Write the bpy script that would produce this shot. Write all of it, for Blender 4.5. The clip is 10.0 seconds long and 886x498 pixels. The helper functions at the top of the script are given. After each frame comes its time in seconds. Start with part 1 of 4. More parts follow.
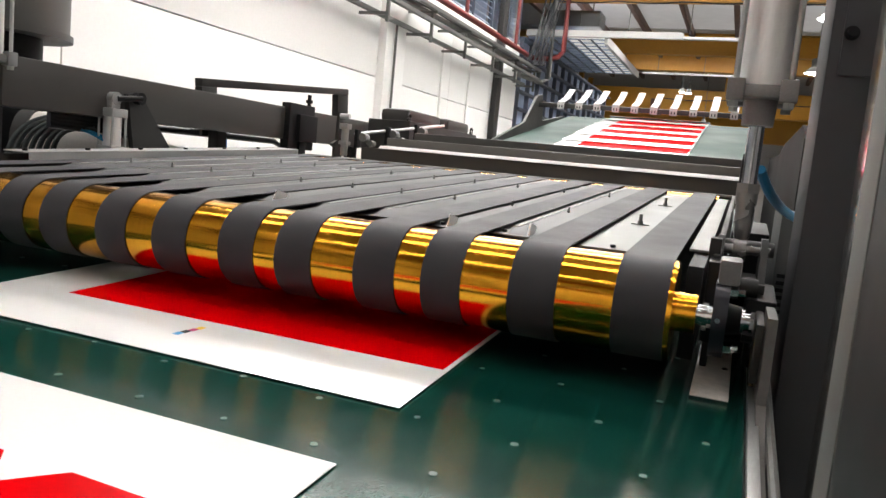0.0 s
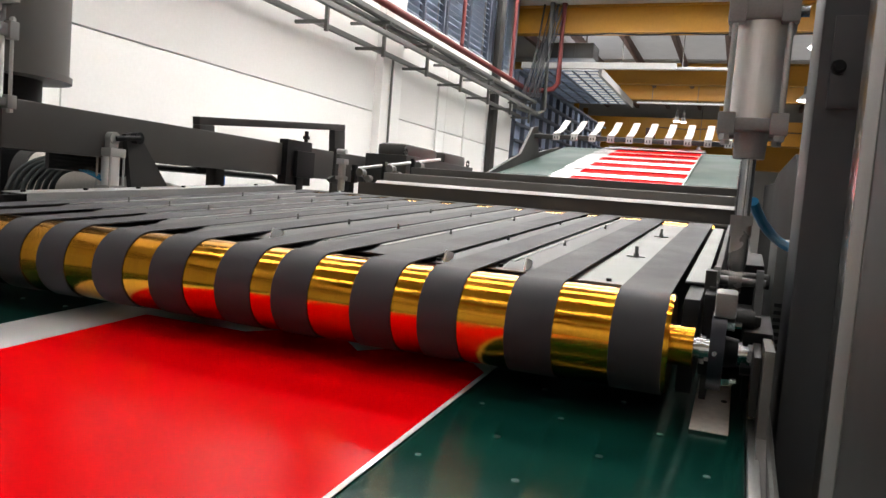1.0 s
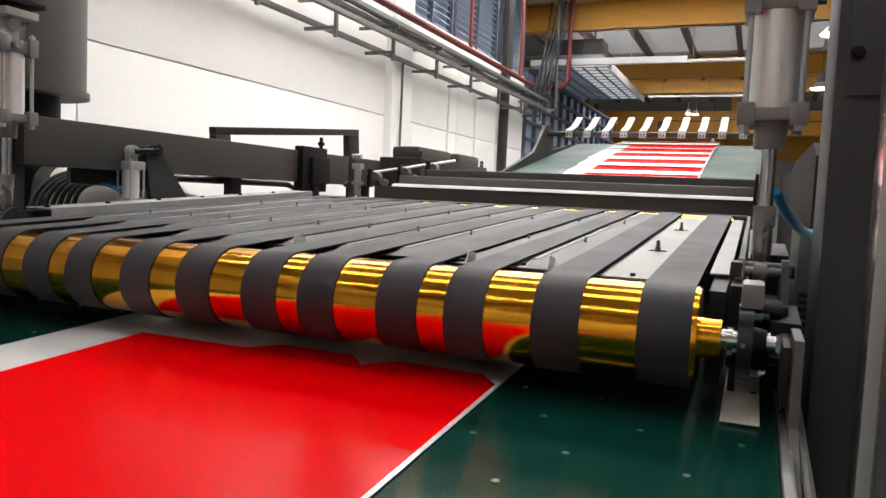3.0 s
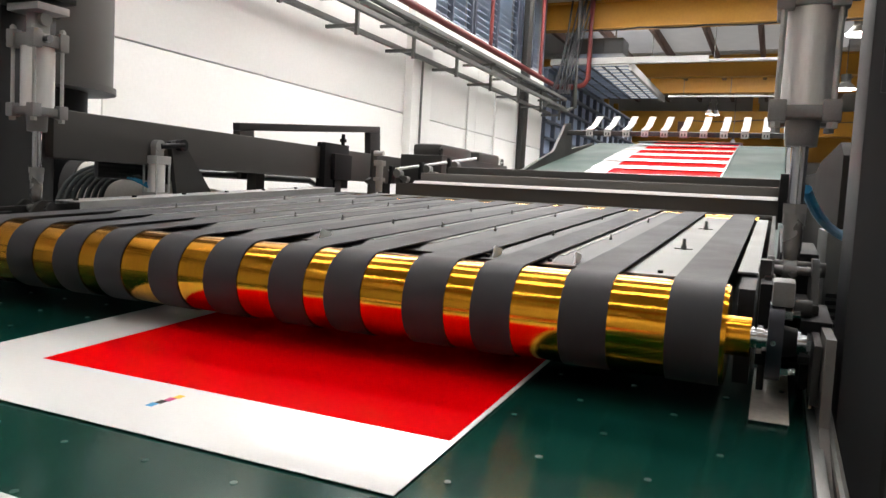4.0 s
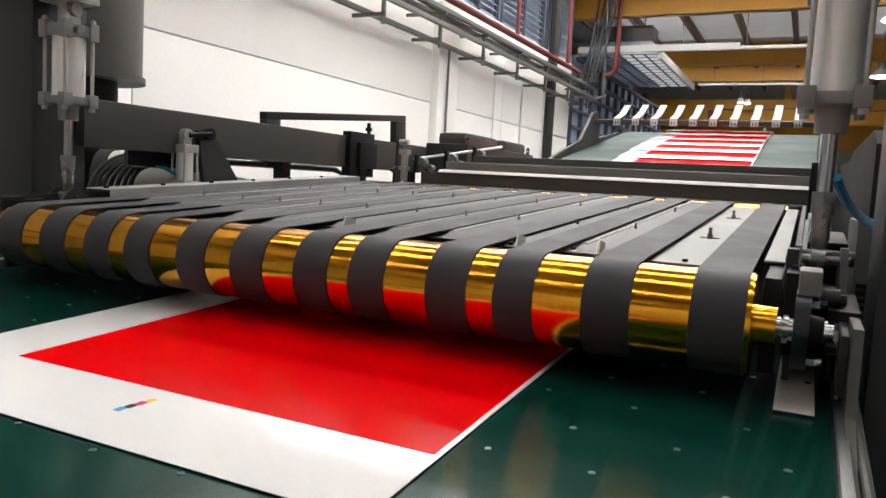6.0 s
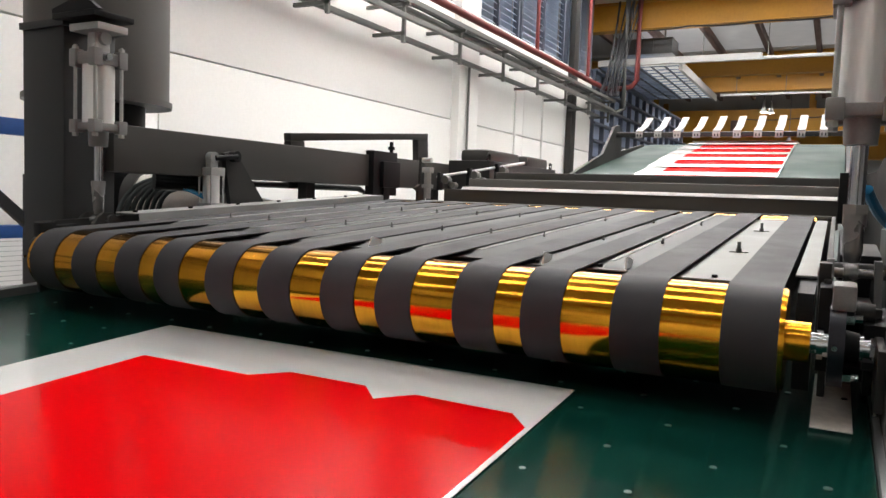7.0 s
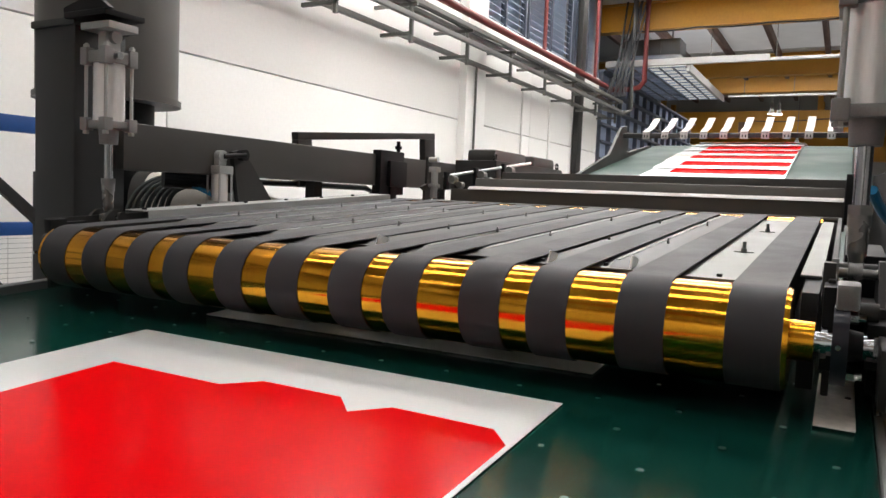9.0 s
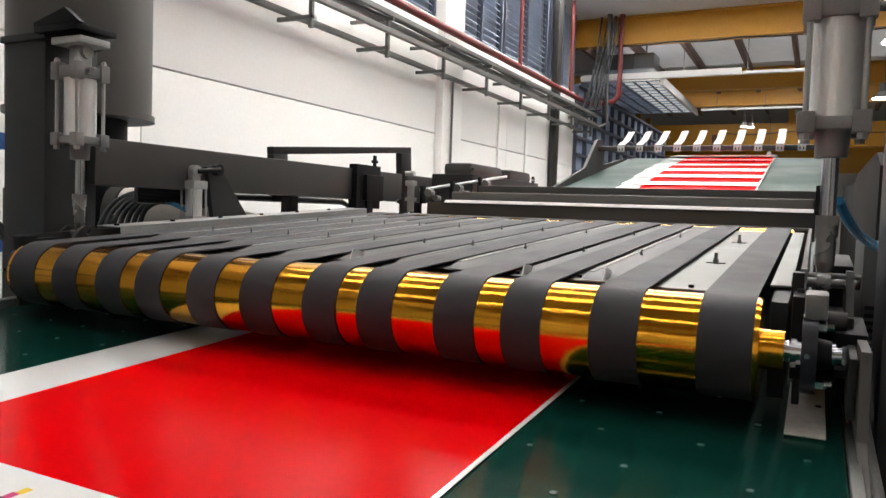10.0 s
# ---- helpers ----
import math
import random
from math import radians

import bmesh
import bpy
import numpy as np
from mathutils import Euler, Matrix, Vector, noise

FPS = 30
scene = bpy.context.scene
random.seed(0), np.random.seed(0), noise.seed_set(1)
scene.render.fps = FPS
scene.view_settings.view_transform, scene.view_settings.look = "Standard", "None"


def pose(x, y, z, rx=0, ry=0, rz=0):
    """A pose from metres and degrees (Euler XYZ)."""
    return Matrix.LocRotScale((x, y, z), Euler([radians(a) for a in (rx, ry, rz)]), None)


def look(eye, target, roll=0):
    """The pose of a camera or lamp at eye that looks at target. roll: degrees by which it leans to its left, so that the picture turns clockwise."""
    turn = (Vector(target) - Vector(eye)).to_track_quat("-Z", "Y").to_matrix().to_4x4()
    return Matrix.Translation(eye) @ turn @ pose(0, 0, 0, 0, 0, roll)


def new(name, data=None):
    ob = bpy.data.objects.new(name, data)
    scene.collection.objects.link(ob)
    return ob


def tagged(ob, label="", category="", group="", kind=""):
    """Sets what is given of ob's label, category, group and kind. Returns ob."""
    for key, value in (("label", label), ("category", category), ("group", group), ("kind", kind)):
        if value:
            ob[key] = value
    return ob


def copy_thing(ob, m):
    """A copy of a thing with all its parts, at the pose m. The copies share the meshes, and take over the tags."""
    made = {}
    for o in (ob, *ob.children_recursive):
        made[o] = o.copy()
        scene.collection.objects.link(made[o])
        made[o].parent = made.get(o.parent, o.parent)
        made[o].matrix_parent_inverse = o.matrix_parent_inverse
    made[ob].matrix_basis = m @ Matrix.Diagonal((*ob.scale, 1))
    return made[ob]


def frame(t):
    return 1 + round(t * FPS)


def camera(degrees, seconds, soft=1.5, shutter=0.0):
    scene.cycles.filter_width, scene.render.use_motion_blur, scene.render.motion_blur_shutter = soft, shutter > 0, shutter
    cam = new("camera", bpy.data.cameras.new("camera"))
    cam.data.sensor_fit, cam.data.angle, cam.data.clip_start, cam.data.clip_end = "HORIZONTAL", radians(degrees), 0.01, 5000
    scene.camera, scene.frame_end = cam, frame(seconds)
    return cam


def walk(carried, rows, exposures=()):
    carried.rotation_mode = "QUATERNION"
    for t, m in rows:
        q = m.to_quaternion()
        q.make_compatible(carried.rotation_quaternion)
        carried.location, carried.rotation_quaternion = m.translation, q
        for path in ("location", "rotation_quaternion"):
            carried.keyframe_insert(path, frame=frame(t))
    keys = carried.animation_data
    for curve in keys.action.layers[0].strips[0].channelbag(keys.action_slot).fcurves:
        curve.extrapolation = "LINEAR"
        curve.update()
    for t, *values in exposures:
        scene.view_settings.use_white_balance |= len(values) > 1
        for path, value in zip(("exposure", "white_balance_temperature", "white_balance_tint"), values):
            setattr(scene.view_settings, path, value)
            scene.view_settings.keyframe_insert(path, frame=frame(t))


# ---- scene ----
cam = camera(62.1, 10.0)
PATH = [
    (0, (0.095, -1.438, 0.378), (-0.634, 0.411, 0.149), 5.5),
    (0.5, (0.098, -1.424, 0.386), (-0.628, 0.431, 0.206), 5.0),
    (1, (0.101, -1.439, 0.39), (-0.635, 0.415, 0.245), 4.6),
    (1.5, (0.095, -1.434, 0.389), (-0.614, 0.429, 0.239), 4.3),
    (2, (0.097, -1.466, 0.392), (-0.62, 0.396, 0.243), 3.2),
    (2.5, (0.091, -1.449, 0.39), (-0.636, 0.408, 0.243), 2.6),
    (2.7, (0.091, -1.450, 0.390), (-0.659, 0.398, 0.244), 2.4),
    (3.8, (0.070, -1.466, 0.379), (-0.733, 0.360, 0.237), 3.1),
    (4, (0.069, -1.467, 0.379), (-0.745, 0.354, 0.23), 3.1),
    (4.5, (0.066, -1.475, 0.378), (-0.777, 0.331, 0.223), 3.3),
    (5, (0.076, -1.471, 0.381), (-0.778, 0.33, 0.219), 2.9),
    (5.5, (0.079, -1.466, 0.374), (-0.785, 0.33, 0.21), 3.0),
    (5.7, (0.079, -1.466, 0.374), (-0.788, 0.326, 0.189), 3.2),
    (6.8, (0.070, -1.471, 0.382), (-0.852, 0.299, 0.237), 2.2),
    (7, (0.07, -1.472, 0.383), (-0.864, 0.292, 0.242), 2.1),
    (7.5, (0.077, -1.506, 0.378), (-0.88, 0.243, 0.222), 2.8),
    (8, (0.071, -1.477, 0.378), (-0.903, 0.263, 0.221), 2.5),
    (8.5, (0.078, -1.483, 0.38), (-0.893, 0.259, 0.23), 2.2),
    (9, (0.076, -1.485, 0.379), (-0.872, 0.27, 0.238), 2.4),
    (9.5, (0.081, -1.475, 0.377), (-0.825, 0.305, 0.269), 2.0),
    (10, (0.085, -1.481, 0.379), (-0.814, 0.302, 0.277), 2.0),
]
EXPOSURES = [(0, 0.14), (0.5, -0.03), (1, -0.05), (2, -0.04), (4, -0.03), (5.5, -0.12), (7.5, -0.10), (8, -0.06), (10, -0.16)]
walk(cam, [(t, look(eye, target, roll)) for t, eye, target, roll in PATH], EXPOSURES)
TILT = Matrix.Rotation(math.atan(0.06), 4, "X")

# ---- light ----
world = bpy.data.worlds.new("world")
scene.world = world
world.use_nodes = True
sky = world.node_tree.nodes.new("ShaderNodeTexSky")
sky.sky_type, sky.sun_disc, sky.sun_elevation, sky.sun_rotation = "NISHITA", False, radians(50), radians(200)
world.node_tree.links.new(sky.outputs[0], world.node_tree.nodes["Background"].inputs[0])
world.node_tree.nodes["Background"].inputs[1].default_value = 0.1
SKYLIGHT = 26.0


# ---- materials ----
def mat(name, col, rough=0.5, metal=0.0, grain=40.0, vary=0.15, bump=0.0, coat=0.0, stain=2.0, stretch=(1, 1, 1), rvary=0.1, emit=0.0):
    """Base colour broken by fine grain and broad stains, with roughness variation and fine relief."""
    m = bpy.data.materials.new(name)
    m.use_nodes = True
    nt = m.node_tree
    b = nt.nodes["Principled BSDF"]
    tc = nt.nodes.new("ShaderNodeTexCoord")
    mp = nt.nodes.new("ShaderNodeMapping")
    mp.inputs["Scale"].default_value = stretch
    nt.links.new(tc.outputs["Object"], mp.inputs[0])
    n1, n2 = nt.nodes.new("ShaderNodeTexNoise"), nt.nodes.new("ShaderNodeTexNoise")
    n1.inputs["Scale"].default_value, n2.inputs["Scale"].default_value = grain, stain
    n1.inputs["Detail"].default_value = n2.inputs["Detail"].default_value = 5
    for n in (n1, n2):
        nt.links.new(mp.outputs[0], n.inputs["Vector"])
    add = nt.nodes.new("ShaderNodeMath")
    add.operation = "ADD"
    nt.links.new(n1.outputs[0], add.inputs[0])
    nt.links.new(n2.outputs[0], add.inputs[1])
    rng = nt.nodes.new("ShaderNodeMapRange")
    rng.inputs[1].default_value, rng.inputs[2].default_value = 0.6, 1.4
    rng.inputs[3].default_value, rng.inputs[4].default_value = 1 - vary, 1 + vary
    nt.links.new(add.outputs[0], rng.inputs[0])
    mul = nt.nodes.new("ShaderNodeVectorMath")
    mul.operation = "SCALE"
    mul.inputs[0].default_value = col
    nt.links.new(rng.outputs[0], mul.inputs["Scale"])
    nt.links.new(mul.outputs[0], b.inputs["Base Color"])
    r2 = nt.nodes.new("ShaderNodeMapRange")
    r2.inputs[1].default_value, r2.inputs[2].default_value = 0.3, 0.7
    r2.inputs[3].default_value, r2.inputs[4].default_value = max(0.02, rough - rvary * rough), min(1, rough + rvary)
    nt.links.new(n2.outputs[0], r2.inputs[0])
    nt.links.new(r2.outputs[0], b.inputs["Roughness"])
    b.inputs["Metallic"].default_value = metal
    b.inputs["Coat Weight"].default_value = coat
    b.inputs["Coat Roughness"].default_value = 0.12
    if bump:
        bp = nt.nodes.new("ShaderNodeBump")
        bp.inputs["Strength"].default_value = bump
        bp.inputs["Distance"].default_value = 0.002
        nt.links.new(n1.outputs[0], bp.inputs["Height"])
        nt.links.new(bp.outputs[0], b.inputs["Normal"])
    if emit:
        b.inputs["Emission Color"].default_value = (1, 0.985, 0.965, 1)
        b.inputs["Emission Strength"].default_value = emit
    return m


M_BELT = mat("belt_grey", (0.050, 0.049, 0.053), 0.6, 0, 900, 0.12, 0.15, stain=6)
M_GOLD = mat("gold_chrome", (0.68, 0.315, 0.024), 0.10, 1, 160, 0.14, 0.008, stain=5, stretch=(1, 0.12, 0.12), rvary=0.10)
M_GREEN = mat("green_belt", (0.0030, 0.040, 0.030), 0.13, 0, 300, 0.22, 0.05, stain=1.2, rvary=0.05)
M_GREEN2 = mat("green_belt_worn", (0.028, 0.052, 0.043), 0.5, 0, 200, 0.15, 0.05, stain=2)
M_NUB = mat("belt_scuff", (0.035, 0.075, 0.063), 0.3, 0, 200, 0.2)
M_STEEL = mat("brushed_steel", (0.52, 0.53, 0.52), 0.38, 0.9, 500, 0.15, 0.05, stain=4, stretch=(1, 0.08, 1))
M_PLATE = mat("plate_zinc", (0.20, 0.205, 0.195), 0.5, 0.25, 300, 0.12, 0.05, stain=5)
M_DECK = mat("deck_grey", (0.115, 0.12, 0.117), 0.45, 0.35, 400, 0.15, 0.05, stain=5, stretch=(1, 0.1, 1))
M_DARK = mat("dark_grey_paint", (0.033, 0.032, 0.0305), 0.5, 0, 500, 0.10, 0.10, stain=2)
M_POST = mat("charcoal_paint", (0.019, 0.020, 0.0205), 0.45, 0, 500, 0.12, 0.10, stain=2)
M_SLATE = mat("slate_grey_paint", (0.042, 0.044, 0.049), 0.42, 0, 500, 0.12, 0.08, stain=3)
M_DRUM = mat("drum_grey", (0.072, 0.068, 0.063), 0.45, 0, 300, 0.10, 0.06, stain=2)
M_BLACK = mat("black_oxide", (0.007, 0.007, 0.008), 0.5, 0.0, 300, 0.2, 0.1)
M_ALU = mat("cast_aluminium", (0.43, 0.43, 0.42), 0.42, 0.45, 250, 0.10, 0.12, stain=8)
M_CAP = mat("grey_casting", (0.26, 0.26, 0.257), 0.42, 0.25, 250, 0.12, 0.12, stain=8)
M_ROD = mat("worn_steel_rod", (0.27, 0.265, 0.26), 0.25, 0.7, 60, 0.12, 0.0, stain=9)
# pale tone for the bright reflection painted on the belt edge
M_REFLECT = mat("pale_belt_reflection", (0.70, 0.64, 0.58), 0.38, 0.15, 60, 0.2, 0.1, stain=12)
M_BAR = mat("grey_brown_bar", (0.125, 0.117, 0.108), 0.5, 0, 300, 0.12, 0.08, stain=2)
M_BEAM = mat("beam_grey", (0.052, 0.049, 0.045), 0.5, 0, 300, 0.12, 0.08, stain=2)
M_PANEL = mat("panel_grey", (0.056, 0.058, 0.057), 0.55, 0, 400, 0.15, 0.05, stain=4, stretch=(1, 0.1, 1))
M_MATT = mat("matt_grey_paint", (0.03, 0.029, 0.028), 0.85, 0, 200, 0.12, 0.05, stain=2)
M_GREEN3 = mat("green_belt_ramp", (0.014, 0.036, 0.029), 0.4, 0, 200, 0.15, 0.05, stain=2)
M_BARREL = mat("anodised_barrel", (0.90, 0.90, 0.89), 0.30, 0.6, 200, 0.06, 0.03, stretch=(1, 1, 0.1))
M_POLISH = mat("polished_sheet", (0.5, 0.49, 0.47), 0.09, 0.95, 14, 0.2, 0.5, stain=9, stretch=(1, 1, 0.06))
M_BEARING = mat("bearing_enamel", (0.018, 0.019, 0.028), 0.25, 0.1, 200, 0.15)
M_CLIP = mat("clip_white", (0.34, 0.333, 0.32), 0.5, 0, 60, 0.1)
M_CHROME = mat("chrome", (0.44, 0.45, 0.47), 0.07, 1, 50, 0.05)
M_WHITE = mat("white_board", (0.86, 0.86, 0.85), 0.09, 0, 200, 0.03, 0.03, stain=1.5)
M_RED = mat("red_ink", (0.72, 0.0, 0.002), 0.18, 0, 150, 0.05, 0.02, stain=1.5, rvary=0.02)
M_WALL = mat("white_wall", (0.80, 0.79, 0.765), 0.75, 0, 30, 0.04, 0.15, stain=0.5)
M_GROOVE = mat("wall_joint", (0.10, 0.10, 0.10), 0.9, 0, 30, 0.2)
M_YELLOW = mat("crane_yellow", (0.44, 0.205, 0.006), 0.5, 0, 20, 0.12, 0.05, stain=0.6)
M_REDPIPE = mat("red_pipe", (0.15, 0.02, 0.018), 0.5, 0, 30, 0.15)
M_GALV = mat("galvanised", (0.13, 0.13, 0.122), 0.5, 0.3, 60, 0.2)
M_BLUE = mat("blue_paint", (0.012, 0.07, 0.26), 0.4, 0, 50, 0.12)
M_LATTICE = mat("blue_grey_sheet", (0.36, 0.43, 0.58), 0.5, 0, 20, 0.25, stain=1)
M_LATFRAME = mat("lattice_steel", (0.10, 0.115, 0.15), 0.5, 0.2, 40, 0.2)
M_ROOF = mat("roof_sheet", (0.45, 0.44, 0.42), 0.6, 0, 20, 0.1, stain=0.8)
M_JOIST = mat("brown_joist", (0.10, 0.05, 0.035), 0.6, 0, 30, 0.2)
M_FLOOR = mat("concrete_floor", (0.28, 0.28, 0.27), 0.5, 0, 20, 0.15, 0.1, stain=0.7)
M_BEIGE = mat("beige_motor", (0.50, 0.47, 0.43), 0.45, 0, 100, 0.1, 0.05)
M_HOSE = mat("black_hose", (0.02, 0.021, 0.023), 0.35, 0, 100, 0.1)
M_HOSE2 = mat("grey_hose", (0.075, 0.085, 0.085), 0.22, 0, 100, 0.1)
M_BLUEHOSE = mat("blue_hose", (0.02, 0.25, 0.50), 0.25, 0, 100, 0.1)
M_CYAN = mat("cyan_ink", (0.02, 0.30, 0.60), 0.4)
M_MAGENTA = mat("magenta_ink", (0.55, 0.01, 0.15), 0.4)
M_YINK = mat("yellow_ink", (0.80, 0.55, 0.02), 0.4)
M_TUBE = mat("lamp_glow", (0.9, 0.9, 0.9), 0.4, emit=14)
M_SKY = mat("skylight_glow", (0.9, 0.9, 0.9), 0.4, emit=SKYLIGHT)
# emission stands in for daylight coming through the canopy's clear sheet
M_CLEARGLOW = mat("clear_sheet_glow", (0.8, 0.8, 0.8), 0.5, emit=0.38)
M_PANE = mat("roof_pane", (0.5, 0.49, 0.49), 0.5, 0, 3, 0.1, emit=0.16)
M_LOUVRE = mat("louvre_blue_grey", (0.30, 0.36, 0.45), 0.45, 0, 20, 0.15)


# ---- mesh helpers ----
def box(bm, x0, x1, y0, y1, z0, z1, bevel=0.0, m=None):
    vs = [bm.verts.new((x, y, z)) for x in (x0, x1) for y in (y0, y1) for z in (z0, z1)]
    q = [(0, 1, 3, 2), (4, 6, 7, 5), (0, 4, 5, 1), (2, 3, 7, 6), (0, 2, 6, 4), (1, 5, 7, 3)]
    fs = [bm.faces.new([vs[i] for i in f]) for f in q]
    if bevel:
        es = list({e for f in fs for e in f.edges})
        out = bmesh.ops.bevel(bm, geom=es, offset=bevel, segments=2, affect="EDGES", profile=0.6)
        vs = list({v for f in out["faces"] for v in f.verts} | {v for v in vs if v.is_valid})
    if m is not None:
        bmesh.ops.transform(bm, matrix=m, verts=vs)
    return bm


def rod(bm, a, b, r, n=20, r2=None, caps=True):
    """A round bar from a to b."""
    a, b = Vector(a), Vector(b)
    m = Matrix.Translation((a + b) / 2) @ (b - a).to_track_quat("Z", "Y").to_matrix().to_4x4()
    bmesh.ops.create_cone(bm, cap_ends=caps, segments=n, radius1=r, radius2=r if r2 is None else r2, depth=(b - a).length, matrix=m)
    return bm


def hexa(bm, a, b, r):
    return rod(bm, a, b, r, 6)


def prism(bm, pts, axis, lo, hi):
    """A flat outline pulled along an axis: pts are the two other coordinates in order."""
    def at(p, h):
        return {"x": (h, p[0], p[1]), "y": (p[0], h, p[1]), "z": (p[0], p[1], h)}[axis]
    a, b = [bm.verts.new(at(p, lo)) for p in pts], [bm.verts.new(at(p, hi)) for p in pts]
    n = len(pts)
    for i in range(n):
        bm.faces.new((a[i], a[(i + 1) % n], b[(i + 1) % n], b[i]))
    bm.faces.new(a[::-1]), bm.faces.new(b)
    return bm


def tube(bm, pts, r, n=8):
    """A bent round pipe through the points."""
    pts = [Vector(p) for p in pts]
    rings = []
    for i, p in enumerate(pts):
        d = (pts[min(i + 1, len(pts) - 1)] - pts[max(i - 1, 0)]).normalized()
        q = d.to_track_quat("Z", "Y").to_matrix()
        rings.append([bm.verts.new(p + q @ Vector((r * math.cos(k * math.tau / n), r * math.sin(k * math.tau / n), 0))) for k in range(n)])
    for s, t in zip(rings, rings[1:]):
        for k in range(n):
            bm.faces.new((s[k], s[(k + 1) % n], t[(k + 1) % n], t[k]))
    bm.faces.new(rings[0][::-1]), bm.faces.new(rings[-1])
    return bm


def arc(p0, p1, p2, n=10):
    """Points of a smooth bend from p0 by p1 to p2."""
    p0, p1, p2 = Vector(p0), Vector(p1), Vector(p2)
    return [p0 * (1 - u) ** 2 + p1 * 2 * u * (1 - u) + p2 * u * u for u in (i / n for i in range(n + 1))]


def mesh(name, bm, material):
    bmesh.ops.recalc_face_normals(bm, faces=bm.faces)
    me = bpy.data.meshes.new(name)
    bm.to_mesh(me)
    bm.free()
    me.materials.append(material)
    me.shade_smooth()
    me.set_sharp_from_angle(angle=radians(35))
    return me


def part(name, bm, material, parent, label=""):
    ob = new(name, mesh(name, bm, material))
    ob.parent = parent
    return tagged(ob, label)


def thing(name, label, category, m=None, group="", kind=""):
    ob = tagged(new(name), label, category, group, kind)
    if m is not None:
        ob.matrix_basis = m
    return ob


def solid(name, bm, material, label, category="", group="", kind="", m=None):
    ob = tagged(new(name, mesh(name, bm, material)), label, category, group, kind)
    if m is not None:
        ob.matrix_basis = m
    return ob


B = bmesh.new
for m, v in ((M_DARK, 0.25), (M_BLACK, 0.2), (M_MATT, 0.08)):
    m.node_tree.nodes["Principled BSDF"].inputs["Specular IOR Level"].default_value = v
M_RED.node_tree.nodes["Principled BSDF"].inputs["Specular IOR Level"].default_value = 0.04
for m in (M_GREEN2, M_GREEN3):
    m.node_tree.nodes["Principled BSDF"].inputs["Specular IOR Level"].default_value = 0.2
M_GREEN.node_tree.nodes["Principled BSDF"].inputs["Specular IOR Level"].default_value = 0.2
M_BELT.node_tree.nodes["Principled BSDF"].inputs["Specular IOR Level"].default_value = 0.22

# ---- building ----
FLOOR_Z = -1.15
X_WALL, ROOF_Z = -5.0, 4.95
bm = B(); box(bm, -12, 9, -14, 40, FLOOR_Z - 0.2, FLOOR_Z)
solid("floor", bm, M_FLOOR, "grey concrete factory floor", kind="structure")

wall = thing("wall_west", "white painted concrete wall of joined panels", "wall", kind="structure")
for y0, y1 in ((-14.0, -3.0), (-2.985, 2.9), (2.915, 8.2), (8.85, 11.0), (11.012, 13.2), (13.212, 15.05)):
    for z0, z1 in ((FLOOR_Z, 1.518), (1.533, 3.2)):
        bm = B(); box(bm, X_WALL - 0.2, X_WALL, y0, y1, z0, z1, 0.004)
        part("panel", bm, M_WALL, wall)
for y0, y1 in ((8.2, 8.85),):
    bm = B(); box(bm, X_WALL - 0.2, X_WALL + 0.12, y0, y1, FLOOR_Z, ROOF_Z, 0.01)
    part("pilaster", bm, M_WALL, wall)
bm = B(); box(bm, X_WALL - 0.3, X_WALL - 0.2, -14, 15.05, FLOOR_Z, 3.2)
part("joint_backing", bm, M_GROOVE, wall)
bm = B(); box(bm, X_WALL - 0.2, X_WALL + 0.03, -14, 5.9, 3.2, ROOF_Z)
part("upper_wall", bm, M_WALL, wall)

for y0, y1 in ((5.95, 8.15), (8.95, 10.7), (10.8, 13.1), (13.3, 15.0)):
    win = thing("louvre_window_1", "blue grey louvred window band under the roof", "window", kind="structure")
    bm = B()
    for a, b in ((y0, y0 + 0.05), (y1 - 0.05, y1), ((y0 + y1) / 2 - 0.02, (y0 + y1) / 2 + 0.02)):
        box(bm, X_WALL - 0.12, X_WALL - 0.02, a, b, 3.22, ROOF_Z)
    part("window_frame", bm, M_LATFRAME, win)
    bm = B(); box(bm, X_WALL - 0.2, X_WALL - 0.18, y0, y1, 3.2, ROOF_Z)
    part("pane", bm, M_LOUVRE, win)
    k = 0
    while 3.28 + k * 0.11 < ROOF_Z - 0.1:
        bm = B(); box(bm, -0.045, 0.045, y0 + 0.05, y1 - 0.05, -0.004, 0.004, m=pose(X_WALL - 0.09, 0, 3.28 + k * 0.11, 0, 40, 0))
        part("slat", bm, M_LOUVRE, win)
        k += 1

# unseen south and east walls are white to bounce light onto the machine
for name, b in (("wall_south", (-6, 9, -14.2, -14)), ("wall_north", (-12, 9, 36, 36.2)), ("wall_east", (8.8, 9, -14, 36)), ("wall_far_west", (-12, -11.8, 15, 36)), ("wall_return", (-12, -5.2, 15.06, 15.2))):
    bm = B(); box(bm, *b, FLOOR_Z, ROOF_Z + 0.3)
    solid(name, bm, M_WALL if name in ("wall_east", "wall_south") else M_ROOF, "plain painted concrete factory wall", "wall", kind="structure")

# roof: sheet with strips of skylight between the crane girders
GIRDERS = (-11.5, -6.0, -1.0, 5.5, 15.6, 22.3, 25.6)
# strips at -12.4 and 16.9 are added fill light for wall and far roof
STRIPS = ((-12.4, 0.36), (-9.5, 0.07), (-6.4, 0.16), (-4.0, 0.12), (-0.6, 0.17), (1.6, 0.2), (4.6, 0.92), (7.4, 0.5), (10.5, 0.58), (13.3, 0.58), (16.9, 0.7), (20.0, 3.4), (23.8, 0.6), (27.5, 0.6))
bm = B()
edges = [-14.2] + [v for y, w in STRIPS for v in (y - w / 2, y + w / 2)] + [36.2]
